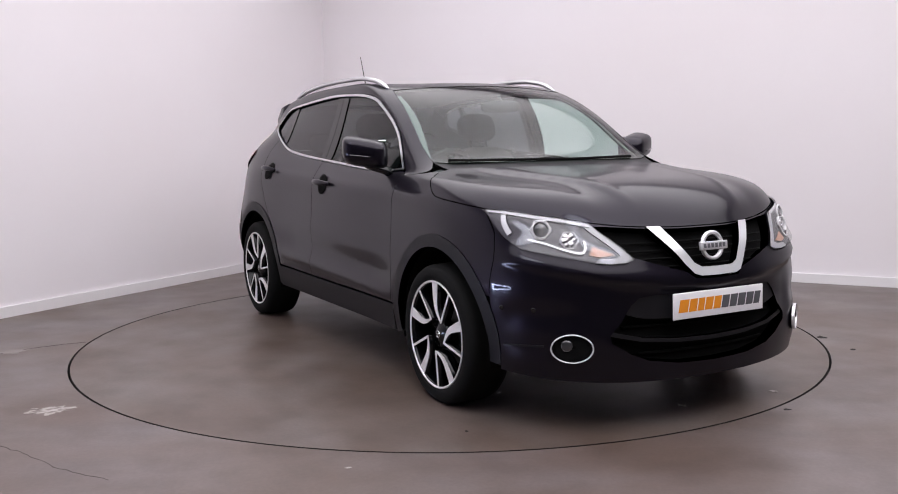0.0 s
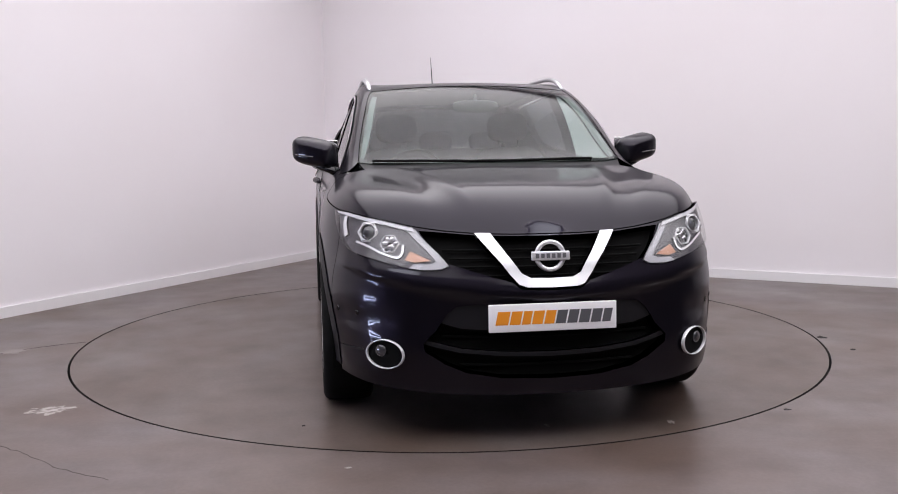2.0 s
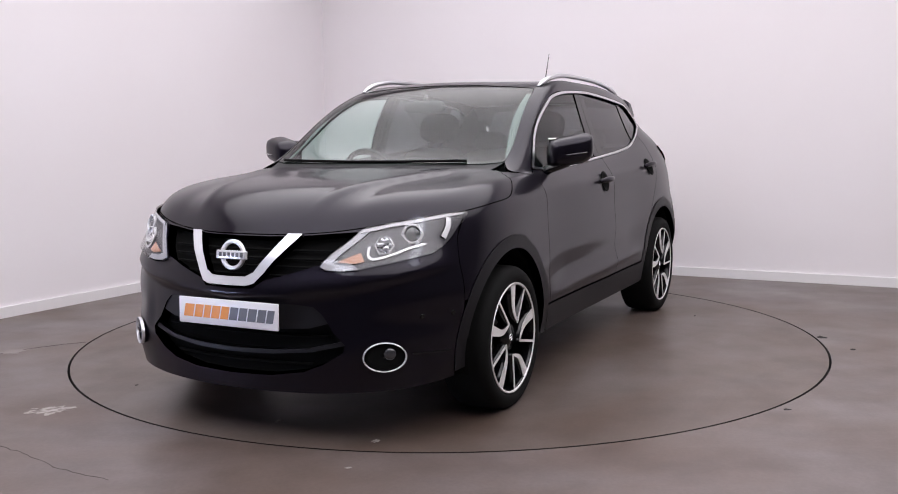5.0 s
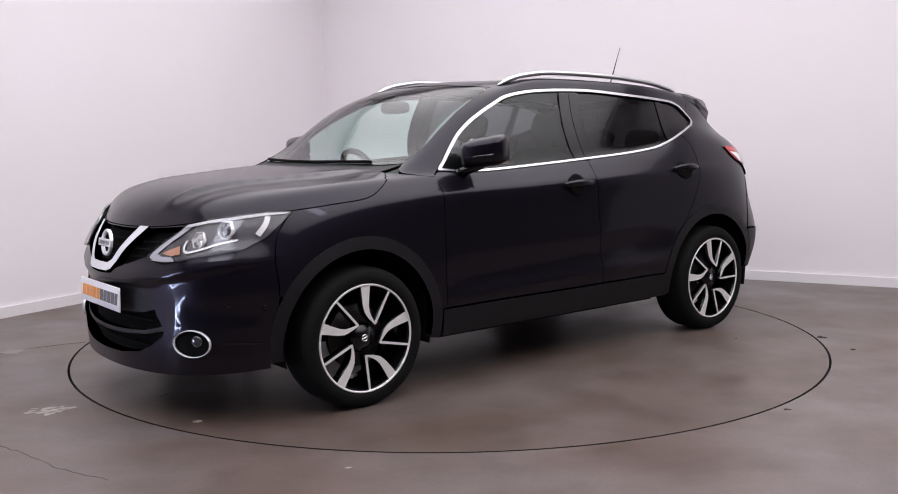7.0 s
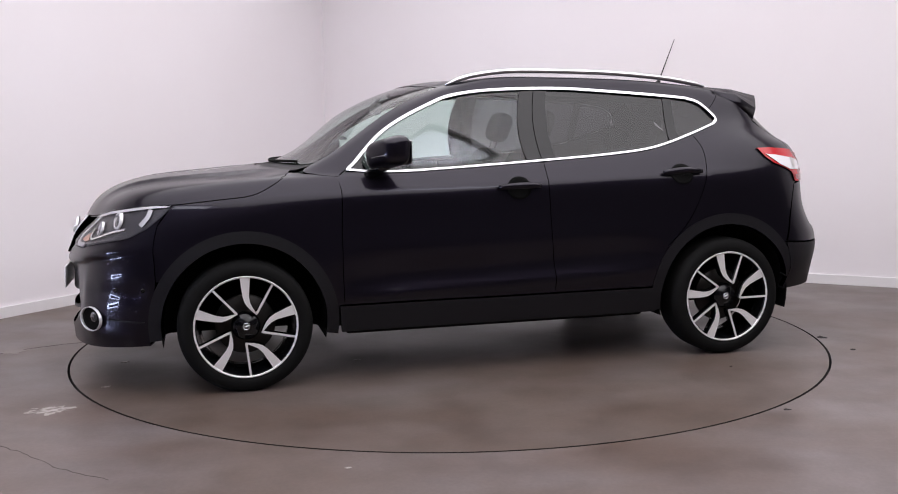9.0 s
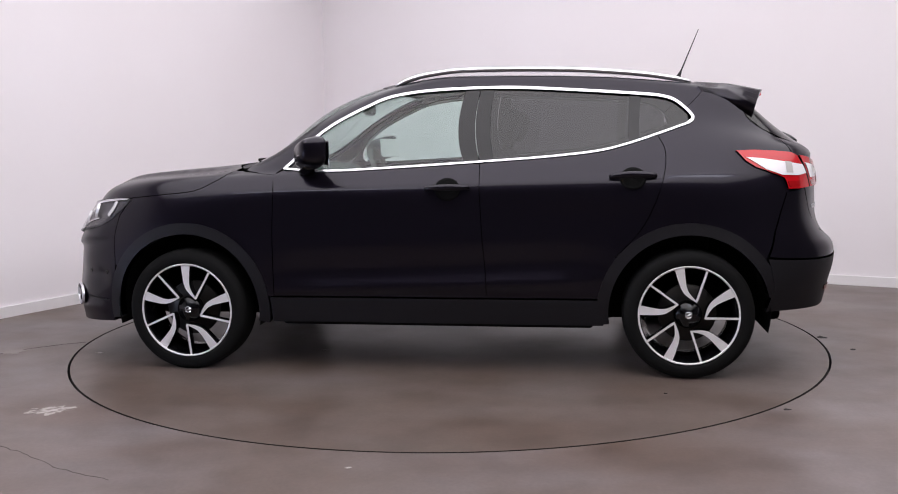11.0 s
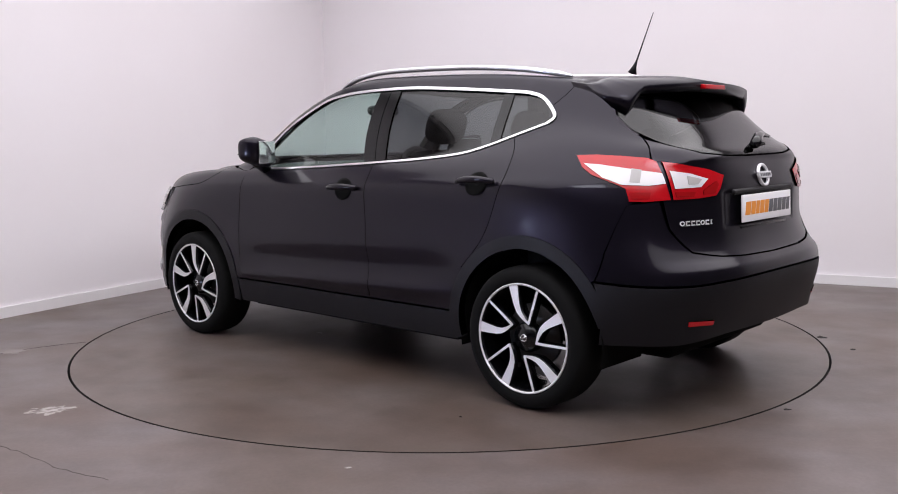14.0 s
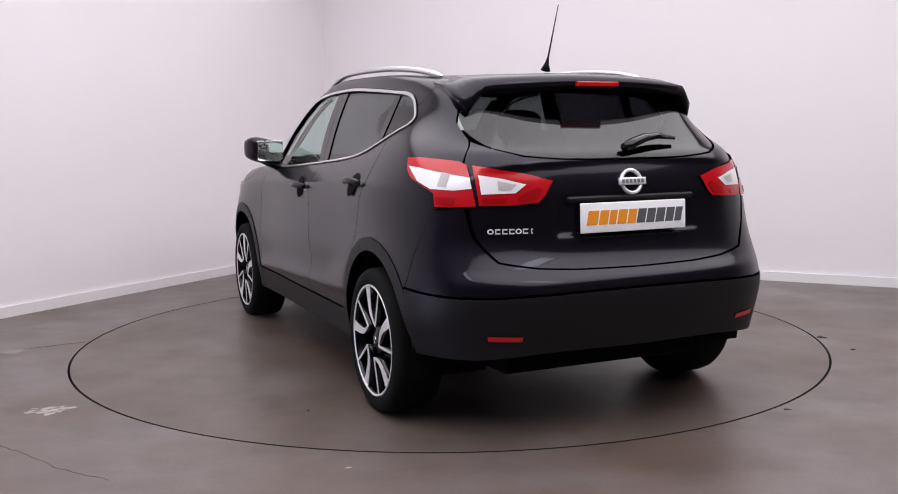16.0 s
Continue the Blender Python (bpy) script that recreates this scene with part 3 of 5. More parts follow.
def make_panel(loop, lift=0.0, thick=0.014, gap=0.002, half=False, holes=(), hole_depth=0.05, fine=1.0):
    """Vertices, faces and normals of a pressed panel: the body surface inside a loop, with folded edges."""
    K = np.array([3.0, 1.0])
    loops = [densify(loop, 0.025 / fine)] + [densify(h, 0.02 / fine) for h in holes]
    flat, edges, owner = [], [], []
    for k, l in enumerate(loops):
        o = len(flat)
        flat += [tuple(q * K) for q in l]
        edges += [(o + i, o + (i + 1) % len(l)) for i in range(len(l))]
        owner += [k] * len(l)
    lo, hi = loops[0].min(0), loops[0].max(0)
    ds, dv = 0.075 / fine, 0.19 / fine
    gs_, gv_ = np.meshgrid(np.arange(lo[0] + ds / 2, hi[0], ds), np.arange(lo[1] + dv / 2, hi[1], dv))
    g = np.stack([gs_.ravel(), gv_.ravel()], 1)
    if len(g):
        g = g[inside(g, loops[0])]
    edge_pts = np.array(flat)
    if len(g):
        d = np.sqrt(((g[:, None] * K - edge_pts[None]) ** 2).sum(2)).min(1)
        g = g[d > 0.09 / fine]
    pts = [Vector(p) for p in flat] + [Vector(q * K) for q in g]
    ov, oe, of, orig, _, _ = delaunay_2d_cdt(pts, edges, [], 1, 1e-5)
    uv = np.array([tuple(p) for p in ov]) / K
    tri = [tuple(f) for f in of]
    if tri:
        c = np.array([uv[list(f)].mean(0) for f in tri])
        bad = ~inside(c, loops[0])
        for h in loops[1:]:
            bad |= inside(c, h)
        tri = [f for f, x in zip(tri, bad) if not x]
    where = {}
    for k, ids in enumerate(orig):
        for q in ids:
            where[q] = k
    uv[:, 1] = np.clip(uv[:, 1], 0, NV)
    P, N = surf(uv[:, 0], uv[:, 1]), surf_normal(uv[:, 0], np.clip(uv[:, 1], 0.02, NV - 0.02))
    seam = (np.abs(P[:, 1]) < 2e-3) if half else np.zeros(len(P), bool)
    N[seam, 1] = 0
    N /= np.linalg.norm(N, axis=1)[:, None] + 1e-9
    P[seam, 1] = 0
    Q = P + N * lift
    V, NN, F = [None] * len(P), [tuple(n) for n in N], [(f[0], f[2], f[1]) for f in tri]
    base = 0
    extra_v, extra_n = [], []
    moved = Q.copy()
    for k, l in enumerate(loops):
        ids = [where[base + i] for i in range(len(l))]
        base += len(l)
        area = 0.5 * np.sum(l[:, 0] * np.roll(l[:, 1], -1) - np.roll(l[:, 0], -1) * l[:, 1])
        sg = (1 if area > 0 else -1) * (1 if k == 0 else -1)
        n = len(ids)
        inw = []
        for i in range(n):
            a, c, b = ids[i - 1], ids[i], ids[(i + 1) % n]
            t = P[b] - P[a]
            w = np.cross(t, N[c]) * sg
            w /= np.linalg.norm(w) + 1e-9
            if seam[c]:
                w[1] = 0
                w *= 0 if (seam[a] and seam[b]) else 1
            inw.append(w)
            moved[c] = Q[c] + w * gap
        depth = thick if k == 0 else hole_depth
        first = len(P) + len(extra_v)
        for i in range(n):
            c = ids[i]
            extra_v += [moved[c], moved[c] - N[c] * depth]
            extra_n += [-inw[i], -inw[i]]
        for i in range(n):
            j = (i + 1) % n
            if seam[ids[i]] and seam[ids[j]]:
                continue
            a, b = first + 2 * i, first + 2 * j
            F.append((a, b, b + 1, a + 1) if sg < 0 else (b, a, a + 1, b + 1))
    V = [tuple(p) for p in moved] + [tuple(p) for p in extra_v]
    NN += [tuple(n) if np.linalg.norm(n) > 0.1 else (0, 0, 1) for n in extra_n]
    if half:
        n0 = len(V)
        ref = {}
        for i in range(n0):
            if i < len(P) and seam[i]:
                ref[i] = i
            else:
                ref[i] = len(V)
                V.append((V[i][0], -V[i][1], V[i][2]))
                NN.append((NN[i][0], -NN[i][1], NN[i][2]))
        F += [tuple(ref[i] for i in f[::-1]) for f in list(F)]
    return V, F, NN


def put_panel(name, data, mat, parent, label="", side=1):
    V, F, NN = data
    if side < 0:
        V, NN, F = [(x, -y, z) for x, y, z in V], [(x, -y, z) for x, y, z in NN], [f[::-1] for f in F]
    me = bpy.data.meshes.new(name)
    me.from_pydata(V, [], F)
    me.materials.append(mat)
    for p in me.polygons:
        p.use_smooth = True
    me.normals_split_custom_set_from_vertices(NN)
    ob = new(name, me)
    ob.parent = parent
    if label:
        tagged(ob, label)
    return ob


def side(*pts):
    return [snap("side", *p) for p in pts]


def front(*pts):
    return [snap("front", *p) for p in pts]


def rear(*pts):
    return [snap("rear", *p) for p in pts]


def above(*pts):
    return [snap("top", *p) for p in pts]


def ribbon(path, width, close=False):
    """The outline of a strip of the given width along a 2-D path."""
    p = np.array(smooth_line(path, 5))
    t = np.gradient(p, axis=0)
    t /= np.linalg.norm(t, axis=1)[:, None] + 1e-9
    n = np.stack([-t[:, 1], t[:, 0]], 1) * width / 2
    return [tuple(q) for q in p + n] + [tuple(q) for q in (p - n)[::-1]]


def arc(cx, cz, r, a0, a1, n=28):
    return [(cx + r * math.cos(radians(a0 + (a1 - a0) * k / n)), cz + r * math.sin(radians(a0 + (a1 - a0) * k / n))) for k in range(n + 1)]


def on_surface(kind, a, b, lift=0.0):
    q = snap(kind, a, b)
    p, n = surf([q[0]], [q[1]])[0], surf_normal([q[0]], [q[1]])[0]
    return Vector(p + n * lift), Vector(n)


def flip(v, sd):
    return Vector((v[0], v[1] * sd, v[2]))


def facing(p, n, up=(0, 0, 1)):
    """A pose at p whose z axis is n and whose y axis leans to up."""
    n = Vector(n).normalized()
    x = Vector(up).cross(n).normalized()
    y = n.cross(x)
    return Matrix(((x.x, y.x, n.x, p[0]), (x.y, y.y, n.y, p[1]), (x.z, y.z, n.z, p[2]), (0, 0, 0, 1)))


def ring_mesh(bm, r0, r1, h, m, sx=1.0, seg=40):
    """A flat ring about m's z axis with a rounded top."""
    prof = [(r0, 0), (r0, h * 0.7), (r0 + (r1 - r0) * 0.25, h), (r1 - (r1 - r0) * 0.25, h), (r1, h * 0.7), (r1, 0)]
    rings = []
    for k in range(seg):
        a = 2 * math.pi * k / seg
        rings.append([bm.verts.new(m @ Vector((r * math.cos(a) * sx, r * math.sin(a), z))) for r, z in prof])
    for k in range(seg):
        p, q = rings[k], rings[(k + 1) % seg]
        for j in range(len(prof) - 1):
            bm.faces.new((p[j], q[j], q[j + 1], p[j + 1]))


def dome(bm, r, h, m, seg=24, rows=6):
    rings = []
    for j in range(rows):
        a = math.pi / 2 * j / rows
        rings.append([bm.verts.new(m @ Vector((r * math.cos(a) * math.cos(2 * math.pi * k / seg), r * math.cos(a) * math.sin(2 * math.pi * k / seg), h * math.sin(a)))) for k in range(seg)])
    tip = bm.verts.new(m @ Vector((0, 0, h)))
    for p, q in zip(rings, rings[1:]):
        for k in range(seg):
            bm.faces.new((p[k], p[(k + 1) % seg], q[(k + 1) % seg], q[k]))
    for k in range(seg):
        bm.faces.new((rings[-1][k], rings[-1][(k + 1) % seg], tip))


def pillow(bm, lo, hi, power=3.0, m=None, seg=20, rows=12):
    """A rounded block (superellipsoid) filling a box."""
    lo, hi = Vector(lo), Vector(hi)
    c, h = (lo + hi) / 2, (hi - lo) / 2
    def sp(v):
        return math.copysign(abs(v) ** (2 / power), v)
    rings = []
    for j in range(1, rows):
        b = -math.pi / 2 + math.pi * j / rows
        rings.append([bm.verts.new((c.x + h.x * sp(math.cos(b)) * sp(math.cos(2 * math.pi * k / seg)), c.y + h.y * sp(math.cos(b)) * sp(math.sin(2 * math.pi * k / seg)), c.z + h.z * sp(math.sin(b)))) for k in range(seg)])
    lo_v, hi_v = bm.verts.new((c.x, c.y, lo.z)), bm.verts.new((c.x, c.y, hi.z))
    for p, q in zip(rings, rings[1:]):
        for k in range(seg):
            bm.faces.new((p[k], p[(k + 1) % seg], q[(k + 1) % seg], q[k]))
    for k in range(seg):
        bm.faces.new((rings[0][(k + 1) % seg], rings[0][k], lo_v))
        bm.faces.new((rings[-1][k], rings[-1][(k + 1) % seg], hi_v))
    if m:
        for v in [v for r in rings for v in r] + [lo_v, hi_v]:
            v.co = m @ v.co


# ---- wheels ----
def spoke_outline(r0, r1):
    """Outlines (x, z) of one wide blade and one thin blade, which meet near the hub; angles in degrees."""
    def pol(r, a):
        return (-r * math.cos(radians(a)), r * math.sin(radians(a)))
    wide = [pol(r1, 6.5), pol(r1 * 0.8, 6.5), pol(r1 * 0.62, 6.0), pol(r1 * 0.50, 3.5), pol(r1 * 0.42, -3), pol(r1 * 0.36, -13), pol(r0, -32), pol(r0 * 1.06, -41), pol(r1 * 0.37, -27), pol(r1 * 0.42, -17), pol(r1 * 0.5, -9), pol(r1 * 0.62, -5.5), pol(r1 * 0.8, -5.0), pol(r1, -5.0)]
    thin = [pol(r1, -30.5), pol(r0 * 1.25, -33), pol(r0, -32), pol(r0 * 0.98, -40), pol(r0 * 1.1, -41), pol(r1, -33.0)]
    return wide, thin


def blade(bm, outline, y0, y1, slope=0.0):
    lo = [bm.verts.new((x, y0 - slope * math.hypot(x, z), z)) for x, z in outline]
    hi = [bm.verts.new((x, y1 - slope * math.hypot(x, z), z)) for x, z in outline]
    bm.faces.new(lo), bm.faces.new(hi[::-1])
    n = len(outline)
    for k in range(n):
        bm.faces.new((lo[k], hi[k], hi[(k + 1) % n], lo[(k + 1) % n]))


def make_wheel(parent, phase=0.0):
    """A wheel about the y axis, outer face towards +y; origin at the hub's middle on the outer face."""
    w = new("wheel")
    w.parent = parent
    bm = bmesh.new()
    revolve(bm, [(.246, .0), (.256, .011), (.268, .017), (.295, .016), (.315, .007), (.3255, -.010), (.3285, -.03), (.330, -.1), (.3285, -.17), (.32, -.2), (.30, -.212), (.26, -.214), (.246, -.2)], 72, True)
    part("tyre", bm, RUBBER, w, "black low-profile rubber tyre")
    bm = bmesh.new()
    revolve(bm, [(.2525, .004), (.2525, .010), (.248, .012), (.241, .008), (.238, -.004), (.233, -.03), (.225, -.06), (.215, -.12), (.22, -.19), (.248, -.2), (.25, -.19)], 72)
    part("rim", bm, GLOSS_BLACK, w, "gloss black rim barrel")
    bm = bmesh.new()
    revolve(bm, [(.2535, .0085), (.253, .0135), (.2495, .0145), (.2435, .0115), (.2435, .006)], 96)
    part("rim_edge", bm, ALLOY, w, "machined silver rim edge")
    for k in range(5):
        m = Matrix.Rotation(radians(72 * k + phase), 4, "Y")
        wide, thin = spoke_outline(0.078, 0.2445)
        bm = bmesh.new()
        blade(bm, wide, -.045, .0055, 0.0), blade(bm, thin, -.04, .0055, 0.0)
        bm.transform(m)
        sp = part("spoke", bm, GLOSS_BLACK, w)
        bm = bmesh.new()
        blade(bm, wide, .006, .0095)
        bm.transform(m)
        part("spoke_face", bm, ALLOY, sp, "machined silver spoke face", False)
        bm = bmesh.new()
        blade(bm, thin, .006, .0095)
        bm.transform(m)
        part("spoke_face", bm, ALLOY, sp, "machined silver spoke face", False)
    bm = bmesh.new()
    revolve(bm, [(.001, -.006), (.03, -.006), (.034, -.010), (.06, -.012), (.07, -.03), (.07, -.06)], 40)
    part("hub", bm, GLOSS_BLACK, w)
    bm = bmesh.new()
    revolve(bm, [(.013, -.006), (.013, -.002), (.0175, -.002), (.0175, -.006)], 32, True)
    box(bm, (-.0195, -.006, -.0035), (.0195, -.001, .0035))
    part("centre_badge", bm, CHROME, w, "chrome ring on the centre cap")
    bm = bmesh.new()
    revolve(bm, [(.05, -.085), (.145, -.085), (.148, -.088), (.148, -.105), (.145, -.108), (.05, -.108)], 48)
    part("brake_disc", bm, DISC, w, "worn steel brake disc")
    return w


# ---- car: outlines shared by neighbouring panels, x forward, z up ----
BELT = smooth_line([(0.80, 1.070), (0.51, 1.062), (0.1, 1.082), (-0.29, 1.105), (-0.77, 1.140), (-1.0, 1.184), (-1.17, 1.238), (-1.345, 1.303)], 6)
CROWN = smooth_line([(0.80, 1.075), (0.749, 1.119), (0.624, 1.248), (0.468, 1.350), (0.215, 1.458), (-0.01, 1.488), (-0.373, 1.497), (-1.088, 1.452), (-1.29, 1.398), (-1.345, 1.308)], 6)
bx, bz = [p[0] for p in BELT][::-1], [p[1] for p in BELT][::-1]
cx_, cz_ = [p[0] for p in CROWN][::-1], [p[1] for p in CROWN][::-1]


def belt(x):
    return float(np.interp(x, bx, bz))


def crown(x):
    return float(np.interp(x, cx_, cz_))


def window_loop(a, b, inset=0.0, lean=0.0):
    """Outline between belt and crown from x = b (front) back to x = a."""
    xs = np.linspace(b, a, 18)
    low = [(x, belt(x) + inset) for x in xs]
    top = [(x + lean, crown(x + lean) - inset) for x in xs[::-1]]
    return side(*[p for p in low + top])


FRONT_CUT = [(0.834, 0.985), (0.838, 0.75), (0.838, 0.55), (0.835, 0.405)]
MID_CUT = [(-0.262, 1.095), (-0.266, 0.95), (-0.28, 0.70), (-0.298, 0.50), (-0.300, 0.405)]
REAR_CUT = smooth_line([(-1.168, 1.235), (-1.203, 1.150), (-1.190, 1.02), (-1.13, 0.85), (-1.06, 0.735), (-0.95, 0.62)], 4)
HUB_Z, HUB_X, ARCH = 0.336, 1.323, 0.462
BONNET_CUT = smooth_line([(1.645, 0.925), (1.45, 0.945), (1.27, 0.965), (1.16, 1.015), (1.075, 1.068)], 4)


def make_body(car):
    # bonnet
    lead = front((0, 0.846), (0.14, 0.846), (0.27, 0.849), (0.40, 0.858), (0.52, 0.874), (0.63, 0.897)) + side((1.80, 0.915), (1.72, 0.922))
    back = above((1.06, 0.66), (1.13, 0.50), (1.175, 0.30), (1.195, 0.12), (1.20, 0.0))
    put_panel("bonnet", make_panel(lead + side(*BONNET_CUT) + back, half=True, gap=0.003, fine=1.7), PAINT, car, "black metallic bonnet with two ridges")
    # screen, scuttle, roof
    base = above((1.105, 0.0), (1.095, 0.2), (1.06, 0.42), (1.0, 0.60), (0.945, 0.69))
    head = above((0.265, 0.572), (0.315, 0.42), (0.34, 0.22), (0.35, 0.0))
    post = above((0.80, 0.677), (0.64, 0.648), (0.45, 0.612))
    put_panel("scuttle", make_panel(above((1.195, 0.0), (1.19, 0.12), (1.17, 0.30), (1.125, 0.50), (1.05, 0.665), (0.945, 0.69)) + base[::-1][1:], lift=-0.006, half=True), PLASTIC, car, "black plastic scuttle panel under the wipers")
    put_panel("windscreen", make_panel(base + post + head, half=True, thick=0.006, lift=-0.002), GLASS, car, "clear curved windscreen")
    put_panel("screen_band", make_panel(base + above((0.905, 0.685), (0.96, 0.60), (1.02, 0.42), (1.055, 0.2), (1.065, 0.0)), half=True, lift=-0.006, thick=0.003, gap=0), MATT_BLACK, car, "black printed band along the windscreen foot")
    put_panel("screen_band", make_panel(head[::-1] + above((0.295, 0.565), (0.345, 0.42), (0.368, 0.22), (0.378, 0.0))[::1], half=True, lift=-0.006, thick=0.003, gap=0), MATT_BLACK, car, "black printed band along the windscreen head")
    for sd in (1, -1):
        inner = above((0.86, 0.655), (0.64, 0.605), (0.45, 0.572), (0.30, 0.545))
        put_panel("pillar_trim", make_panel([base[-1]] + post + [head[0]] + inner[::-1], lift=-0.03, thick=0.01, gap=0), LINING, car, "pale grey inner pillar trim", sd)
    rail = above((0.20, 0.575), (0.0, 0.577), (-0.3, 0.578), (-0.7, 0.572), (-1.1, 0.558), (-1.40, 0.538))
    tail = above((-1.44, 0.35), (-1.45, 0.15), (-1.45, 0.0))
    put_panel("roof", make_panel(head[::-1] + rail + tail + [(0, NV), (NS, NV)], half=True, gap=0.002), PAINT, car, "black metallic roof")
    for sd in (1, -1):
        # pillars and cant rail round the side windows
        loop = side((0.834, 1.045), (0.80, 1.078)) + side(*[(x, z + 0.004) for x, z in CROWN[1:-4]]) + above((-1.40, 0.538)) + rail[::-1][1:] + head[:1] + post[::-1] + base[-1:] + above((1.0, 0.725)) + side((0.95, 1.06))
        put_panel("side_frame", make_panel(loop, gap=0.001), PAINT, car, "", sd)
        # front wing
        loop = side(*FRONT_CUT[::-1]) + side((0.834, 1.045), (0.95, 1.058), (1.03, 1.066)) + side(*BONNET_CUT[::-1]) + side((1.72, 0.83), (1.745, 0.70), (1.74, 0.56)) + side(*arc(HUB_X, HUB_Z, 0.45, 30, 172, 30))
        put_panel("front_wing", make_panel(loop), PAINT, car, "", sd)
        # doors
        loop = side(*FRONT_CUT) + side((0.3, 0.405)) + side(*MID_CUT[::-1]) + side(*[(x, belt(x) - 0.002) for x in np.linspace(-0.20, 0.80, 14)])
        door = put_panel("front_door", make_panel(loop, fine=1.5), PAINT, car, "black metallic front door", sd)
        loop = side(*MID_CUT) + side((-0.6, 0.405), (-0.885, 0.405)) + side(*arc(-HUB_X, HUB_Z, 0.45, 9, 41, 8)) + side(*REAR_CUT[::-1]) + side(*[(x, belt(x) - 0.002) for x in np.linspace(-1.10, -0.30, 12)])
        rdoor = put_panel("rear_door", make_panel(loop, fine=1.5), PAINT, car, "black metallic rear door", sd)
        # quarter panel
        loop = side(*REAR_CUT) + side(*arc(-HUB_X, HUB_Z, 0.45, 45, 142, 22)) + side((-1.70, 0.625), (-1.735, 0.75), (-1.80, 0.94)) + rear((0.70, 1.00), (0.69, 1.10), (0.655, 1.17), (0.612, 1.225), (0.612, 1.30), (0.57, 1.40), (0.54, 1.44)) + above((-1.40, 0.538)) + side(*[(x, z + 0.004) for x, z in CROWN[-5:-1]]) + side((-1.352, 1.305)) + side(*[(x - 0.002, z - 0.003) for x, z in BELT[::-1][1:8]])
        put_panel("quarter_panel", make_panel(loop), PAINT, car, "", sd)
        # sill, arch trims
        loop = side((0.86, 0.40), (0.3, 0.40), (-0.3, 0.40), (-0.885, 0.40), (-0.90, 0.262), (-0.3, 0.262), (0.3, 0.262), (0.85, 0.262))
        put_panel("sill", make_panel(loop, lift=0.004, thick=0.03), PLASTIC, car, "matt black plastic sill trim", sd)
        for cx, a0, a1 in ((HUB_X, -9, 190), (-HUB_X, -9, 168)):
            loop = side(*arc(cx, HUB_Z, 0.462, a0, a1, 36), *arc(cx, HUB_Z, 0.398, a1, a0, 36))
            put_panel("arch_trim", make_panel(loop, lift=0.004, thick=0.045), PLASTIC, car, "matt black plastic wheel arch trim", sd)
            bm = bmesh.new()
            n = 30
            rows = []
            for k in range(n + 1):
                a = radians(-14 + 208 * k / n)
                rows.append([bm.verts.new((cx + 0.405 * math.cos(a), y * sd, HUB_Z + 0.405 * math.sin(a))) for y in (0.86, 0.75, 0.60, 0.52)] + [bm.verts.new((cx, 0.52 * sd, HUB_Z))])
            for p, q in zip(rows, rows[1:]):
                for j in range(4):
                    bm.faces.new((p[j], p[j + 1], q[j + 1], q[j]))
            part("wheel_arch_liner", bm, MATT_BLACK, car)
        # windows
        put_panel("window", make_panel(window_loop(-0.19, 0.66, 0.006), lift=-0.008, thick=0.004, gap=0), GLASS, door, "clear greenish side window", sd)
        put_panel("mirror_sail", make_panel(side((0.80, belt(0.80)), (0.655, belt(0.655)), (0.655, crown(0.655)), (0.73, crown(0.73))), lift=-0.004, gap=0), GLOSS_BLACK, door, "", sd)
        put_panel("pillar_cover", make_panel(window_loop(-0.262, -0.185), lift=-0.003, gap=0.001), GLOSS_BLACK, door, "gloss black pillar cover", sd)
        put_panel("pillar_cover", make_panel(window_loop(-0.335, -0.264), lift=-0.003, gap=0.001), GLOSS_BLACK, rdoor, "gloss black pillar cover", sd)
        put_panel("window", make_panel(window_loop(-1.035, -0.33, 0.006), lift=-0.008, thick=0.004, gap=0), PRIVACY, rdoor, "dark privacy-tinted side window", sd)
        put_panel("window_divider", make_panel(window_loop(-1.085, -1.03), lift=-0.004, gap=0), GLOSS_BLACK, rdoor, "", sd)
        put_panel("quarter_window", make_panel(window_loop(-1.325, -1.08, 0.004), lift=-0.008, thick=0.004, gap=0), PRIVACY, car, "dark privacy-tinted quarter window", sd)
        # bright window surround
        path = [(0.795, 1.078)] + [(x, belt(x) + 0.002) for x in (0.66, 0.5, 0.3, 0.0, -0.29, -0.6, -0.85, -1.0, -1.17)] + [(-1.325, 1.293)]
        put_panel("window_trim", make_panel(side(*ribbon(path, 0.0105)), lift=0.005, thick=0.012, gap=0), SATIN, car, "thin bright strip along the window foot", sd)
        path = [(-1.322, 1.292), (-1.348, 1.315), (-1.335, 1.345), (-1.27, 1.405), (-1.20, 1.432)] + [(x, crown(x) - 0.006) for x in (-1.088, -0.7, -0.373, -0.01, 0.215, 0.35, 0.468, 0.55, 0.624, 0.70, 0.749, 0.785)]
        put_panel("window_trim", make_panel(side(*ribbon(path, 0.0145)), lift=0.006, thick=0.012, gap=0), SATIN, car, "bright polished window surround", sd)
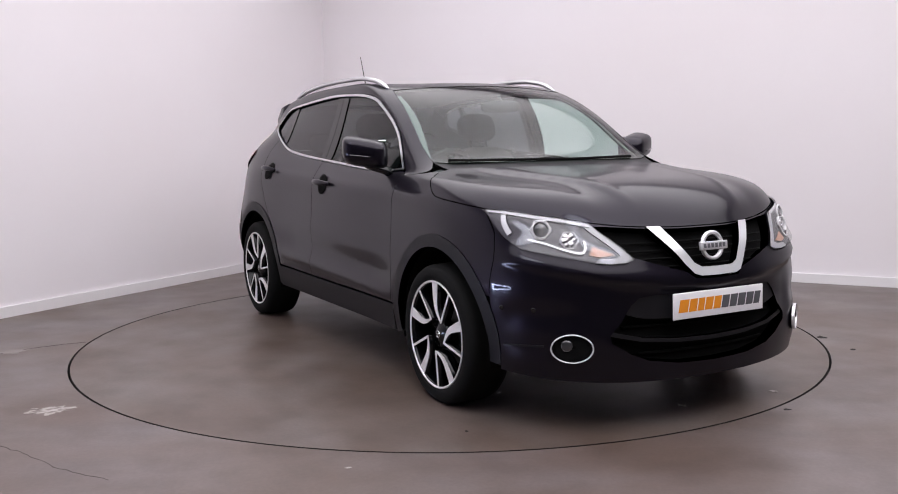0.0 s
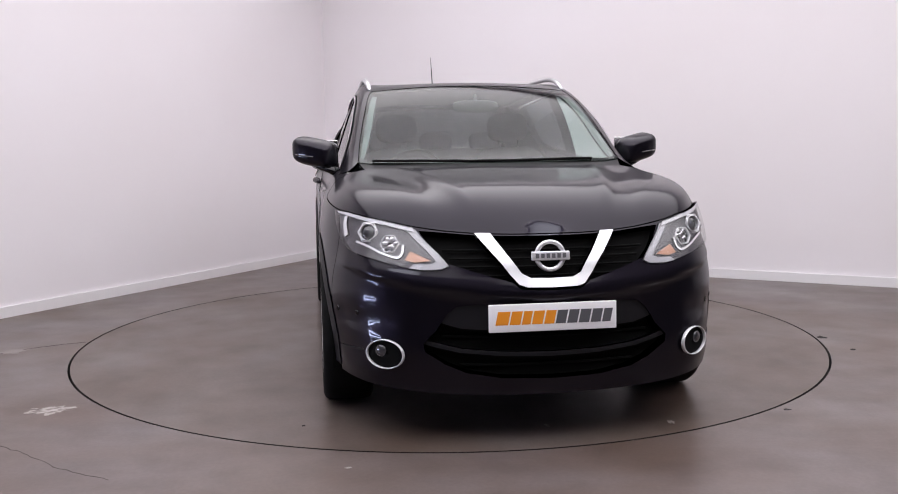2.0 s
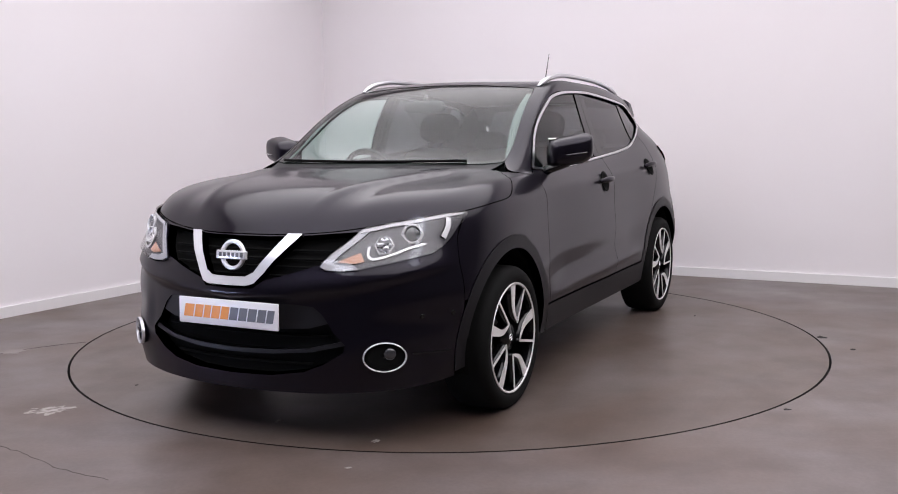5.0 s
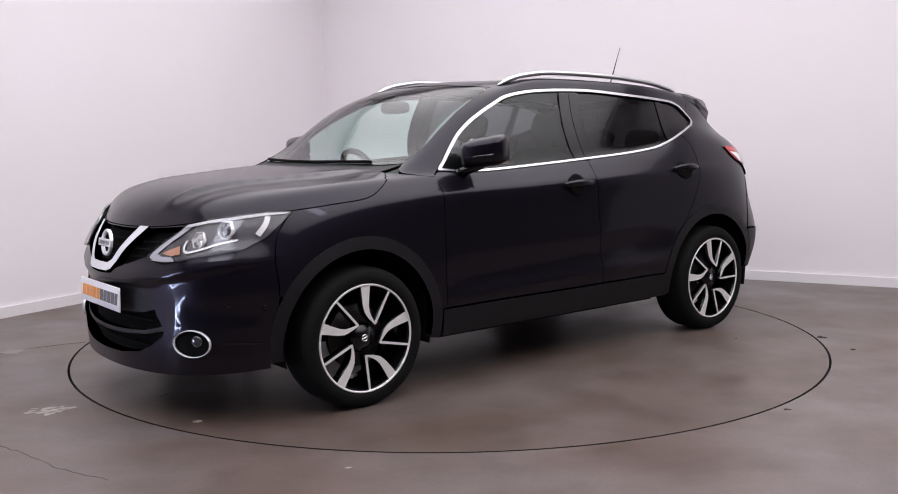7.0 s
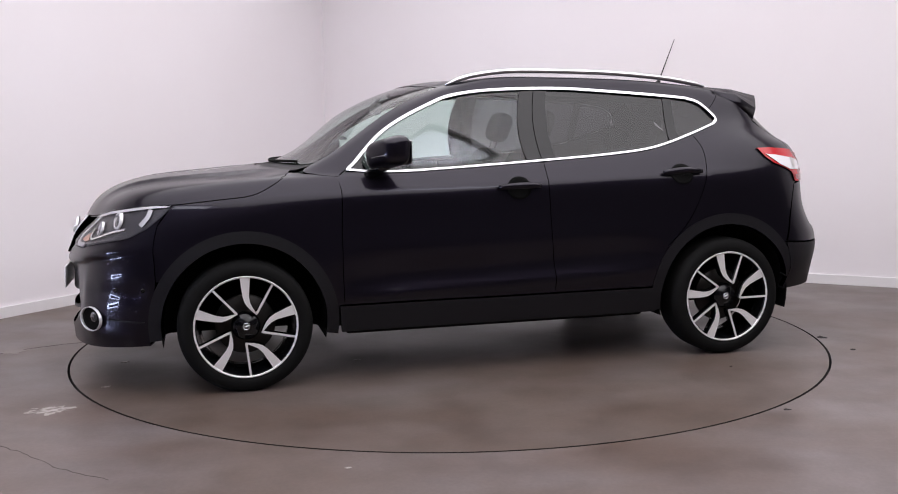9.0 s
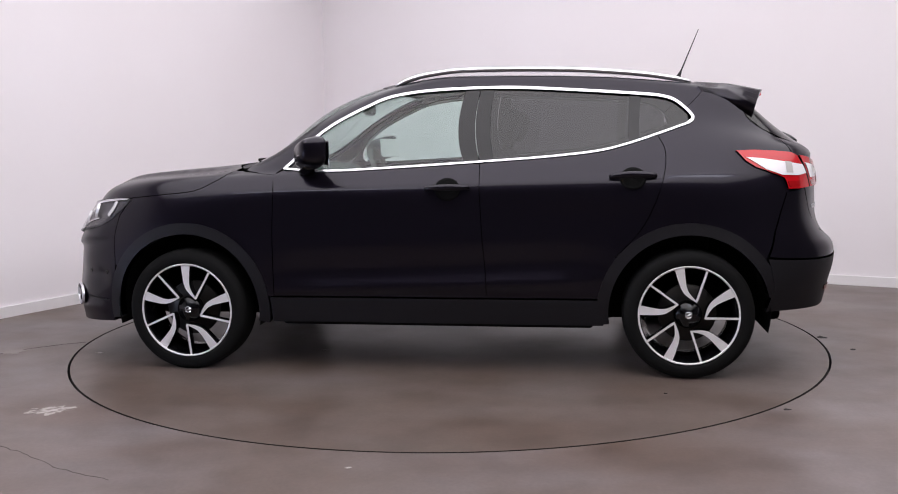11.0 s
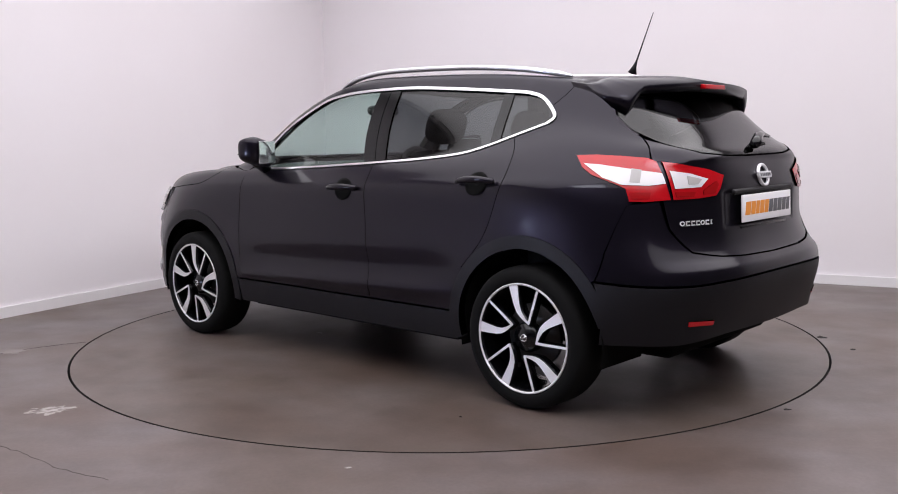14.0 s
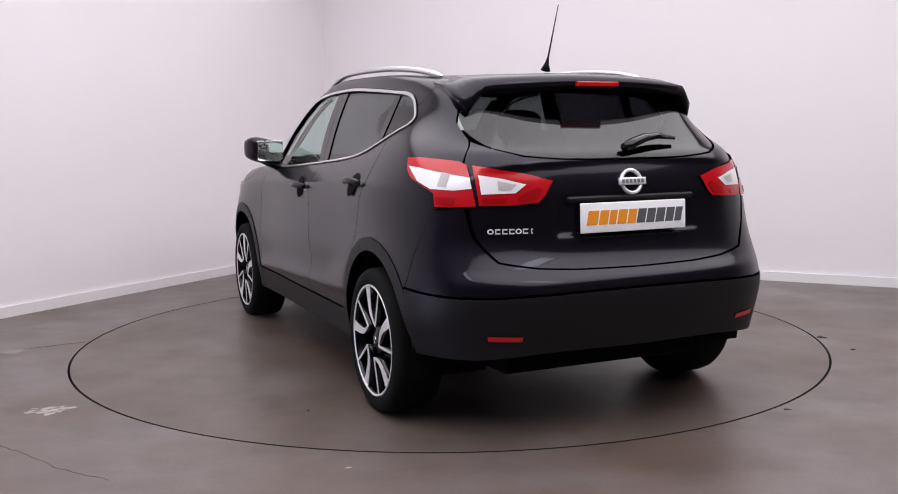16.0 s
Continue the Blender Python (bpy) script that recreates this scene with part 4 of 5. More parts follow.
        # handles
        for dr, x, z in ((door, -0.10, 0.968), (rdoor, -1.04, 1.020)):
            p, n = on_surface("side", x, z)
            bm = bmesh.new()
            m = facing(flip(p, sd), flip(n, sd))
            ring_mesh(bm, 0.001, 0.060, 0.002, m, 1.1)
            part("handle_bowl", bm, MATT_BLACK, dr)
            pts = []
            for k in range(13):
                u = -0.115 + 0.23 * k / 12
                q, n = on_surface("side", x + u, z + 0.004 + u * -0.02, 0.012 + 0.026 * (1 - (u / 0.118) ** 2))
                pts.append(flip(q, sd))
            bm = bmesh.new()
            tube(bm, pts, [0.010 + 0.005 * math.sin(math.pi * k / 12) for k in range(13)], 10, 1.15)
            part("door_handle", bm, PAINT, dr, "body-coloured pull handle")


def make_front(car):
    # bumper with grille, intake and fog lamp openings
    grille = [(0, 0.838), (0.14, 0.838), (0.28, 0.842), (0.42, 0.852), (0.505, 0.858), (0.455, 0.79), (0.405, 0.738), (0.30, 0.705), (0.16, 0.665), (0.12, 0.636), (0, 0.632)]
    lower = [(0, 0.572), (0.30, 0.572), (0.375, 0.564), (0.41, 0.535), (0.455, 0.465), (0.505, 0.415), (0.50, 0.385), (0.42, 0.335), (0.34, 0.303), (0.2, 0.282), (0, 0.276)]
    top = front((0, 0.846), (0.14, 0.846), (0.27, 0.849), (0.40, 0.858), (0.52, 0.874), (0.63, 0.897)) + side((1.80, 0.915), (1.72, 0.922), (1.66, 0.918))
    loop = top + side((1.72, 0.83), (1.745, 0.70), (1.74, 0.56)) + side((1.75, 0.47), (1.775, 0.36), (1.775, 0.245)) + front((0.66, 0.225), (0.42, 0.212), (0.2, 0.209), (0, 0.209))
    V = make_panel(loop + front(*lower[::-1]) + front(*grille[::-1]), half=True, thick=0.05, fine=1.7)
    bumper = put_panel("front_bumper", V, PAINT, car, "black metallic front bumper")
    put_panel("grille_mesh", make_panel(front(*[(0, 0.85), (0.14, 0.85), (0.28, 0.855), (0.42, 0.865), (0.54, 0.868), (0.46, 0.76), (0.39, 0.715), (0.30, 0.69), (0.16, 0.65), (0.12, 0.62), (0, 0.62)]), lift=-0.045, half=True, gap=0), MATT_BLACK, bumper, "black honeycomb grille")
    put_panel("intake_mesh", make_panel(front(*[(0, 0.59), (0.30, 0.59), (0.40, 0.58), (0.45, 0.53), (0.52, 0.43), (0.53, 0.39), (0.46, 0.33), (0.36, 0.29), (0.2, 0.262), (0, 0.256)]), lift=-0.055, half=True, gap=0), MATT_BLACK, bumper, "black lower intake mesh")
    # slats
    for z in (0.80, 0.765, 0.73, 0.695):
        e = 0.44 - (0.82 - z) * 0.75
        bm = bmesh.new()
        tube(bm, [on_surface("front", -0.001 if abs(y) < 0.002 else abs(y), z, -0.03)[0] * 1.0 if y >= 0 else flip(on_surface("front", abs(y), z, -0.03)[0], -1) for y in np.linspace(-e, e, 21)], 0.005, 6)
        part("grille_slat", bm, MATT_BLACK, bumper)
    holder = front((0, 0.580), (0.30, 0.580), (0.385, 0.572), (0.42, 0.545), (0.44, 0.500), (0.36, 0.478), (0.2, 0.470), (0, 0.468))
    put_panel("plate_holder", make_panel(holder, lift=-0.006, half=True, thick=0.05, gap=0), PLASTIC, bumper, "matt black panel behind the plate")
    bar = front((0, 0.382), (0.2, 0.386), (0.36, 0.398), (0.44, 0.416), (0.50, 0.432), (0.512, 0.414), (0.46, 0.402), (0.37, 0.382), (0.2, 0.368), (0, 0.363))
    put_panel("intake_bar", make_panel(bar, lift=-0.012, half=True, thick=0.03, gap=0, fine=1.5), PLASTIC, bumper, "curved black bar across the intake")
    for z, e in ((0.445, 0.44), (0.325, 0.37)):
        bm = bmesh.new()
        tube(bm, [on_surface("front", abs(y), z, -0.045)[0] if y >= 0 else flip(on_surface("front", -y, z, -0.045)[0], -1) for y in np.linspace(-e, e, 21)], 0.006, 6)
        part("intake_slat", bm, MATT_BLACK, bumper)
    # chrome V
    V = make_panel(front((0, 0.640), (0.10, 0.642), (0.132, 0.652), (0.165, 0.69), (0.228, 0.770), (0.288, 0.847), (0.226, 0.847), (0.170, 0.765), (0.120, 0.695), (0.085, 0.677), (0, 0.675)), lift=0.012, thick=0.04, half=True, gap=0)
    put_panel("grille_surround", V, BRIGHT, bumper, "V-shaped chrome grille surround")
    p, n = on_surface("front", 0.0, 0.763, 0.0)
    make_badge(bumper, facing((p.x + 0.004, 0, 0.763), (1, 0, 0.12)), 1.0)
    make_plate(car, facing((2.214, 0, 0.526), (1, 0, 0.03)), 0.52, 0.111, "white front plate with an orange and grey dealer mark")
    for sd in (1, -1):
        fog = new("fog_lamp")
        fog.parent = bumper
        p, n = on_surface("front", 0.652, 0.368, 0.002)
        m = facing(flip(p, sd), flip(n, sd))
        bm = bmesh.new()
        ring_mesh(bm, 0.0560, 0.0605, 0.014, m, 1.48)
        part("fog_ring", bm, BRIGHT, fog, "chrome ring")
        bm = bmesh.new()
        ring_mesh(bm, 0.0005, 0.0565, 0.002, m, 1.48)
        part("fog_recess", bm, MATT_BLACK, fog)
        bm = bmesh.new()
        dome(bm, 0.026, 0.012, m @ Matrix.Translation((0.022 * sd, 0.012, 0.003)))
        part("fog_lens", bm, DARK_LENS, fog, "small round fog lamp lens")
        # headlamp
        lamp = new("headlamp")
        lamp.parent = car
        tagged(lamp, "clear wrap-round headlamp with chrome light strip")
        outline = side((1.64, 0.921), (1.74, 0.920), (1.82, 0.911)) + front((0.63, 0.892), (0.525, 0.868), (0.47, 0.80), (0.395, 0.722), (0.43, 0.707), (0.505, 0.703), (0.60, 0.722)) + side((1.86, 0.765), (1.77, 0.81), (1.69, 0.875))
        put_panel("housing", make_panel(outline, lift=0.002, thick=0.01, gap=0.004, fine=1.6), HOUSING, lamp, "", sd)
        put_panel("lens", make_panel(outline, lift=0.020, thick=0.022, gap=0.001, fine=1.6), LENS, lamp, "clear lamp lens", sd)
        strip = side((1.655, 0.9175), (1.74, 0.9165), (1.82, 0.9075)) + front((0.63, 0.888), (0.528, 0.864), (0.520, 0.849), (0.63, 0.875)) + side((1.82, 0.8955), (1.74, 0.906), (1.67, 0.911))
        put_panel("light_strip", make_panel(strip, lift=0.013, thick=0.010, gap=0, fine=2), STRIP, lamp, "white light strip along the top", sd)
        guide = front((0.518, 0.862), (0.470, 0.802), (0.402, 0.726), (0.43, 0.712), (0.50, 0.709), (0.555, 0.714), (0.535, 0.730), (0.475, 0.730), (0.448, 0.740), (0.500, 0.800), (0.548, 0.853))
        put_panel("light_guide", make_panel(guide, lift=0.009, thick=0.006, gap=0, fine=2), GUIDE, lamp, "frosted boomerang-shaped light guide", sd)
        put_panel("reflector_edge", make_panel(front(*ribbon([(0.570, 0.800), (0.575, 0.768), (0.60, 0.752), (0.655, 0.768), (0.70, 0.790), (0.745, 0.806)], 0.009)), lift=0.012, thick=0.01, gap=0, fine=2), LAMP_SILVER, lamp, "", sd)
        put_panel("reflector_edge", make_panel(side(*ribbon([(1.742, 0.903), (1.758, 0.868), (1.795, 0.825)], 0.020)), lift=0.011, thick=0.01, gap=0, fine=2), LAMP_SILVER, lamp, "", sd)
        put_panel("indicator", make_panel(front((0.545, 0.778), (0.468, 0.744), (0.53, 0.736), (0.568, 0.745)), lift=0.008, thick=0.005, gap=0, fine=2), AMBER, lamp, "pale amber indicator", sd)
        for y, z, r, big in ((0.700, 0.846, 0.041, True), (0.622, 0.804, 0.036, False)):
            p, n = on_surface("front", y, z, 0.004)
            n = (n + Vector((0.8, 0, 0))).normalized()
            m = facing(flip(p, sd), flip(n, sd))
            bm = bmesh.new()
            ring_mesh(bm, r * 1.02, r * 1.16, 0.012, m, 1.0, 6)
            if big:
                ring_mesh(bm, r * 0.80, r * 0.92, 0.015, m, 1.0, 28)
            part("lamp_ring", bm, LAMP_SILVER, lamp, "bright ring round the lamp")
            bm = bmesh.new()
            if big:
                dome(bm, r * 0.8, 0.014, m)
            else:
                for e in range(6):
                    turn = m @ Matrix.Rotation(radians(60 * e), 4, "Z")
                    box(bm, (r * 0.12, -r * 0.30, 0.001), (r * 0.92, r * 0.30, 0.004 + 0.003 * (e % 2)), 0.002, turn)
            part("projector", bm, DARK_LENS if big else CHROME, lamp, "" if big else "faceted bright reflector")
        for a, b in ((1.93, 0.52), (1.80, 0.52)):
            p, n = on_surface("side", a, b, 0.001)
            bm = bmesh.new()
            ring_mesh(bm, 0.0005, 0.011, 0.003, facing(flip(p, sd), flip(n, sd)), seg=16)
            part("parking_sensor", bm, GLOSS_BLACK, bumper)
        # lower lip line
        path = [(1.97, 0.372), (1.88, 0.366), (1.80, 0.362)]
        put_panel("bumper_line", make_panel(side(*ribbon(path, 0.008)), lift=0.003, thick=0.004, gap=0), PLASTIC, bumper, "", sd)


def make_badge(parent, m, k):
    b = new("badge")
    b.parent = parent
    tagged(b, "round chrome maker's badge with a cross bar")
    bm = bmesh.new()
    ring_mesh(bm, 0.047 * k, 0.064 * k, 0.014 * k, m, 1.0, 48)
    part("badge_ring", bm, BRIGHT, b)
    bm = bmesh.new()
    box(bm, (-0.078 * k, -0.018 * k, 0.006 * k), (0.078 * k, 0.018 * k, 0.020 * k), 0.004 * k, m)
    part("badge_bar", bm, BRIGHT, b)
    for i in range(6):
        x = (-0.055 + 0.022 * i) * k
        bm = bmesh.new()
        box(bm, (x - 0.007 * k, -0.009 * k, 0.0195 * k), (x + 0.007 * k, 0.009 * k, 0.0212 * k), 0, m)
        part("badge_mark", bm, GREY_INK, b, smooth=False)


def make_plate(parent, m, w, h, label):
    pl = new("number_plate")
    pl.parent = parent
    tagged(pl, label)
    bm = bmesh.new()
    box(bm, (-w / 2, -h / 2, 0), (w / 2, h / 2, 0.008), 0.003, m)
    part("plate", bm, PLATE, pl)
    widths = [1.25, 1.05, 0.85, 1.05, 1.0, 1.0, 1.0, 1.05, 1.0, 0.85]
    total = sum(widths) + 9 * 0.16
    u = w * 0.90 / total
    x = -w * 0.45
    for i, q in enumerate(widths):
        bm = bmesh.new()
        hh = h * 0.24
        sl = 0.10 * h
        lo = [(x, -hh), (x + q * u, -hh), (x + q * u + sl, hh), (x + sl, hh)]
        vs = [bm.verts.new(m @ Vector((a, b, z))) for z in (0.007, 0.0092) for a, b in lo]
        bm.faces.new(vs[4:]), bm.faces.new(vs[:4][::-1])
        for j in range(4):
            bm.faces.new((vs[j], vs[(j + 1) % 4], vs[4 + (j + 1) % 4], vs[4 + j]))
        part("plate_mark", bm, ORANGE if i < 5 else GREY_INK, pl, smooth=False)
        x += (q + 0.16) * u


def make_rear(car):
    gl = rear((0, 1.142), (0.30, 1.146), (0.46, 1.160), (0.575, 1.205), (0.607, 1.26), (0.60, 1.32), (0.565, 1.40), (0.53, 1.445), (0.3, 1.462), (0, 1.466))
    edge = [(0.612, 1.22), (0.655, 1.17), (0.685, 1.10), (0.690, 0.97), (0.672, 0.84), (0.60, 0.742), (0.45, 0.716), (0.277, 0.706), (0, 0.702)]
    gate = put_panel("tailgate", make_panel(rear((0, 1.138), (0.30, 1.142), (0.465, 1.156), (0.58, 1.20)) + rear(*edge), half=True, gap=0.003, fine=1.7), PAINT, car, "black metallic tailgate")
    put_panel("rear_window", make_panel(gl, half=True, lift=-0.002, thick=0.005), REAR_GLASS, gate, "tinted rear window, darkened for the shade under the spoiler")
    up = rear((0, 0.698), (0.277, 0.702), (0.45, 0.712), (0.605, 0.738), (0.68, 0.84), (0.70, 0.96)) + side((-1.80, 0.945), (-1.737, 0.75), (-1.705, 0.625)) + side((-1.80, 0.618), (-1.92, 0.612)) + rear((0.64, 0.612), (0.4, 0.622), (0.2, 0.627), (0, 0.628))
    bumper = put_panel("rear_bumper", make_panel(up, half=True, lift=0.003, thick=0.03, fine=1.5), PAINT, car, "black metallic rear bumper with plastic lower part")
    low = rear((0, 0.622), (0.2, 0.621), (0.4, 0.616), (0.64, 0.606)) + side((-1.92, 0.606), (-1.80, 0.612), (-1.70, 0.618)) + side((-1.735, 0.47), (-1.70, 0.345)) + rear((0.68, 0.352), (0.4, 0.372), (0, 0.372))
    put_panel("bumper_skirt", make_panel(low, half=True, lift=0.006, thick=0.03), PLASTIC, bumper, "matt black plastic lower bumper")
    # plate, badge, model letters as bars
    make_plate(car, facing((-2.055, 0, 0.905), (-1, 0, 0.04)), 0.52, 0.122, "white rear plate with an orange and grey dealer mark")
    p, n = on_surface("rear", 0.0, 1.045)
    make_badge(gate, facing(p + n * 0.002, n), 0.86)
    for i in range(7):
        y0 = 0.628 - 0.0265 * i
        p, n = on_surface("rear", y0 - 0.012, 0.862, 0.002)
        bm = bmesh.new()
        m = facing(p, n)
        w = 0.004 if i == 6 else 0.0105
        ring_like = i in (0, 4)
        if ring_like:
            ring_mesh(bm, 0.006, 0.0105, 0.003, m, 1.25, 20)
        else:
            box(bm, (-w, -0.0105, 0), (w, -0.005, 0.003), 0, m)
            box(bm, (-w, 0.005, 0), (w, 0.0105, 0.003), 0, m)
            box(bm, (-w, -0.005, 0), (-w + 0.0045, 0.005, 0.003), 0, m)
        part("model_mark", bm, LAMP_SILVER, gate, "bright metal letter bar", False)
    # black bar standing in for shade above the number plate, and the recess lip
    bm = bmesh.new()
    p, n = on_surface("rear", 0.0, 0.985)
    box(bm, (-0.31, -0.012, -0.004), (0.31, 0.010, 0.016), 0.006, facing(p, n))
    part("recess_shade_bar", bm, PLASTIC, gate)
    bm = bmesh.new()
    p, n = on_surface("rear", 0.0, 0.822)
    box(bm, (-0.24, -0.006, -0.002), (0.24, 0.004, 0.004), 0.001, facing(p, n))
    part("recess_edge", bm, GLOSS_BLACK, gate)
    for sd in (1, -1):
        lamp = new("tail_lamp")
        lamp.parent = car
        tagged(lamp, "red and white wrap-round rear lamp")
        outer = side((-1.545, 1.150), (-1.64, 1.152), (-1.74, 1.146), (-1.83, 1.137)) + rear((0.665, 1.122), (0.660, 0.962)) + side((-1.86, 0.955), (-1.805, 0.957), (-1.785, 1.010), (-1.64, 1.066), (-1.59, 1.098))
        put_panel("outer_lens", make_panel(outer, lift=0.009, thick=0.02, gap=0.002, fine=1.6), RED, lamp, "glossy red lens", sd)
        inner = rear((0.652, 1.122), (0.55, 1.106), (0.45, 1.084), (0.362, 1.058), (0.40, 1.0), (0.43, 0.972), (0.53, 0.964), (0.652, 0.962))
        put_panel("inner_lens", make_panel(inner, lift=0.009, thick=0.02, gap=0.002, fine=1.6), RED, lamp, "glossy red lens", sd)
        white = side((-1.595, 1.114), (-1.67, 1.108), (-1.75, 1.096), (-1.83, 1.083)) + rear((0.668, 1.072), (0.668, 1.030)) + side((-1.86, 1.022), (-1.77, 1.026), (-1.69, 1.055))
        put_panel("reversing_lens", make_panel(white, lift=0.012, thick=0.004, gap=0, fine=1.8), WHITE_LENS, lamp, "white clear lens", sd)
        put_panel("lens_insert", make_panel(side((-1.79, 1.092), (-1.825, 1.086), (-1.83, 1.034), (-1.795, 1.036)), lift=0.0135, thick=0.004, gap=0, fine=2), INSERT, lamp, "", sd)
        white = rear((0.64, 1.082), (0.56, 1.068), (0.475, 1.045), (0.52, 1.012), (0.64, 1.008))
        put_panel("inner_white_lens", make_panel(white, lift=0.012, thick=0.004, gap=0, fine=1.8), WHITE_LENS, lamp, "", sd)
        put_panel("lens_insert", make_panel(rear((0.58, 1.060), (0.51, 1.044), (0.535, 1.024), (0.58, 1.022)), lift=0.0135, thick=0.004, gap=0, fine=2), INSERT, lamp, "", sd)
        for a_, b_ in ((side((-1.80, 0.995), (-1.87, 0.995), (-1.87, 0.968), (-1.81, 0.968)), "lens_cell"), (rear((0.64, 0.995), (0.55, 0.993), (0.56, 0.974), (0.64, 0.974)), "lens_cell"), (rear((0.51, 0.998), (0.425, 1.035), (0.41, 1.02), (0.44, 0.984), (0.51, 0.978)), "lens_cell")):
            put_panel(b_, make_panel(a_, lift=0.0115, thick=0.004, gap=0, fine=2), DEEP_RED, lamp, "", sd)
        put_panel("bumper_reflector", make_panel(rear((0.53, 0.452), (0.66, 0.458), (0.655, 0.436), (0.53, 0.432)), lift=0.011, thick=0.006, gap=0, fine=2), RED, bumper, "red bumper reflector", sd)
    # spoiler
    bm = bmesh.new()
    rows = []
    for y in np.linspace(-0.60, 0.60, 41):
        f = abs(y) / 0.60
        p, n = on_surface("top", -1.41 + 0.03 * f, min(abs(y), 0.555), 0.004)
        tip_x = -1.775 + 0.10 * f ** 2.6
        tip_z = 1.480 - 0.030 * f ** 2
        drop = max(0.0, (f - 0.86) / 0.14)
        y2 = y * (1 - 0.03 * drop)
        a = Vector((p.x, y, p.z - 0.02 * drop))
        b = Vector(((p.x + tip_x) / 2, y, (p.z + tip_z) / 2 + 0.012 - 0.03 * drop))
        c = Vector((tip_x, y2, tip_z - 0.07 * drop))
        d = Vector((tip_x + 0.020, y2, tip_z - 0.044 - 0.10 * drop))
        e = Vector((tip_x + 0.11, y, tip_z - 0.040 - 0.06 * drop))
        g = Vector((p.x - 0.10, y, p.z - 0.055 - 0.10 * drop))
        rows.append([bm.verts.new(q) for q in (a, b, c, d, e, g)])
    for p, q in zip(rows, rows[1:]):
        for j in range(6):
            bm.faces.new((p[j], p[(j + 1) % 6], q[(j + 1) % 6], q[j]))
    bm.faces.new(rows[0]), bm.faces.new(rows[-1][::-1])
    sp = part("spoiler", bm, PAINT, car, "black metallic roof spoiler")
    bm = bmesh.new()
    box(bm, (-1.790, -0.105, 1.446), (-1.765, 0.105, 1.468), 0.004)
    part("brake_light", bm, RED, sp, "red high-level brake light")
    # rear wiper
    bm = bmesh.new()
    pts = [on_surface("rear", 0.0, 1.168, 0.022)[0]]
    for y, z, l in ((0.05, 1.180, 0.030), (0.12, 1.196, 0.034), (0.20, 1.208, 0.030), (0.30, 1.205, 0.020)):
        pts.append(flip(on_surface("rear", y, z, l)[0], -1))
    tube(bm, pts, [0.026, 0.026, 0.024, 0.017, 0.009], 10, 0.8)
    part("rear_wiper", bm, GLOSS_BLACK, gate, "black rear wiper")


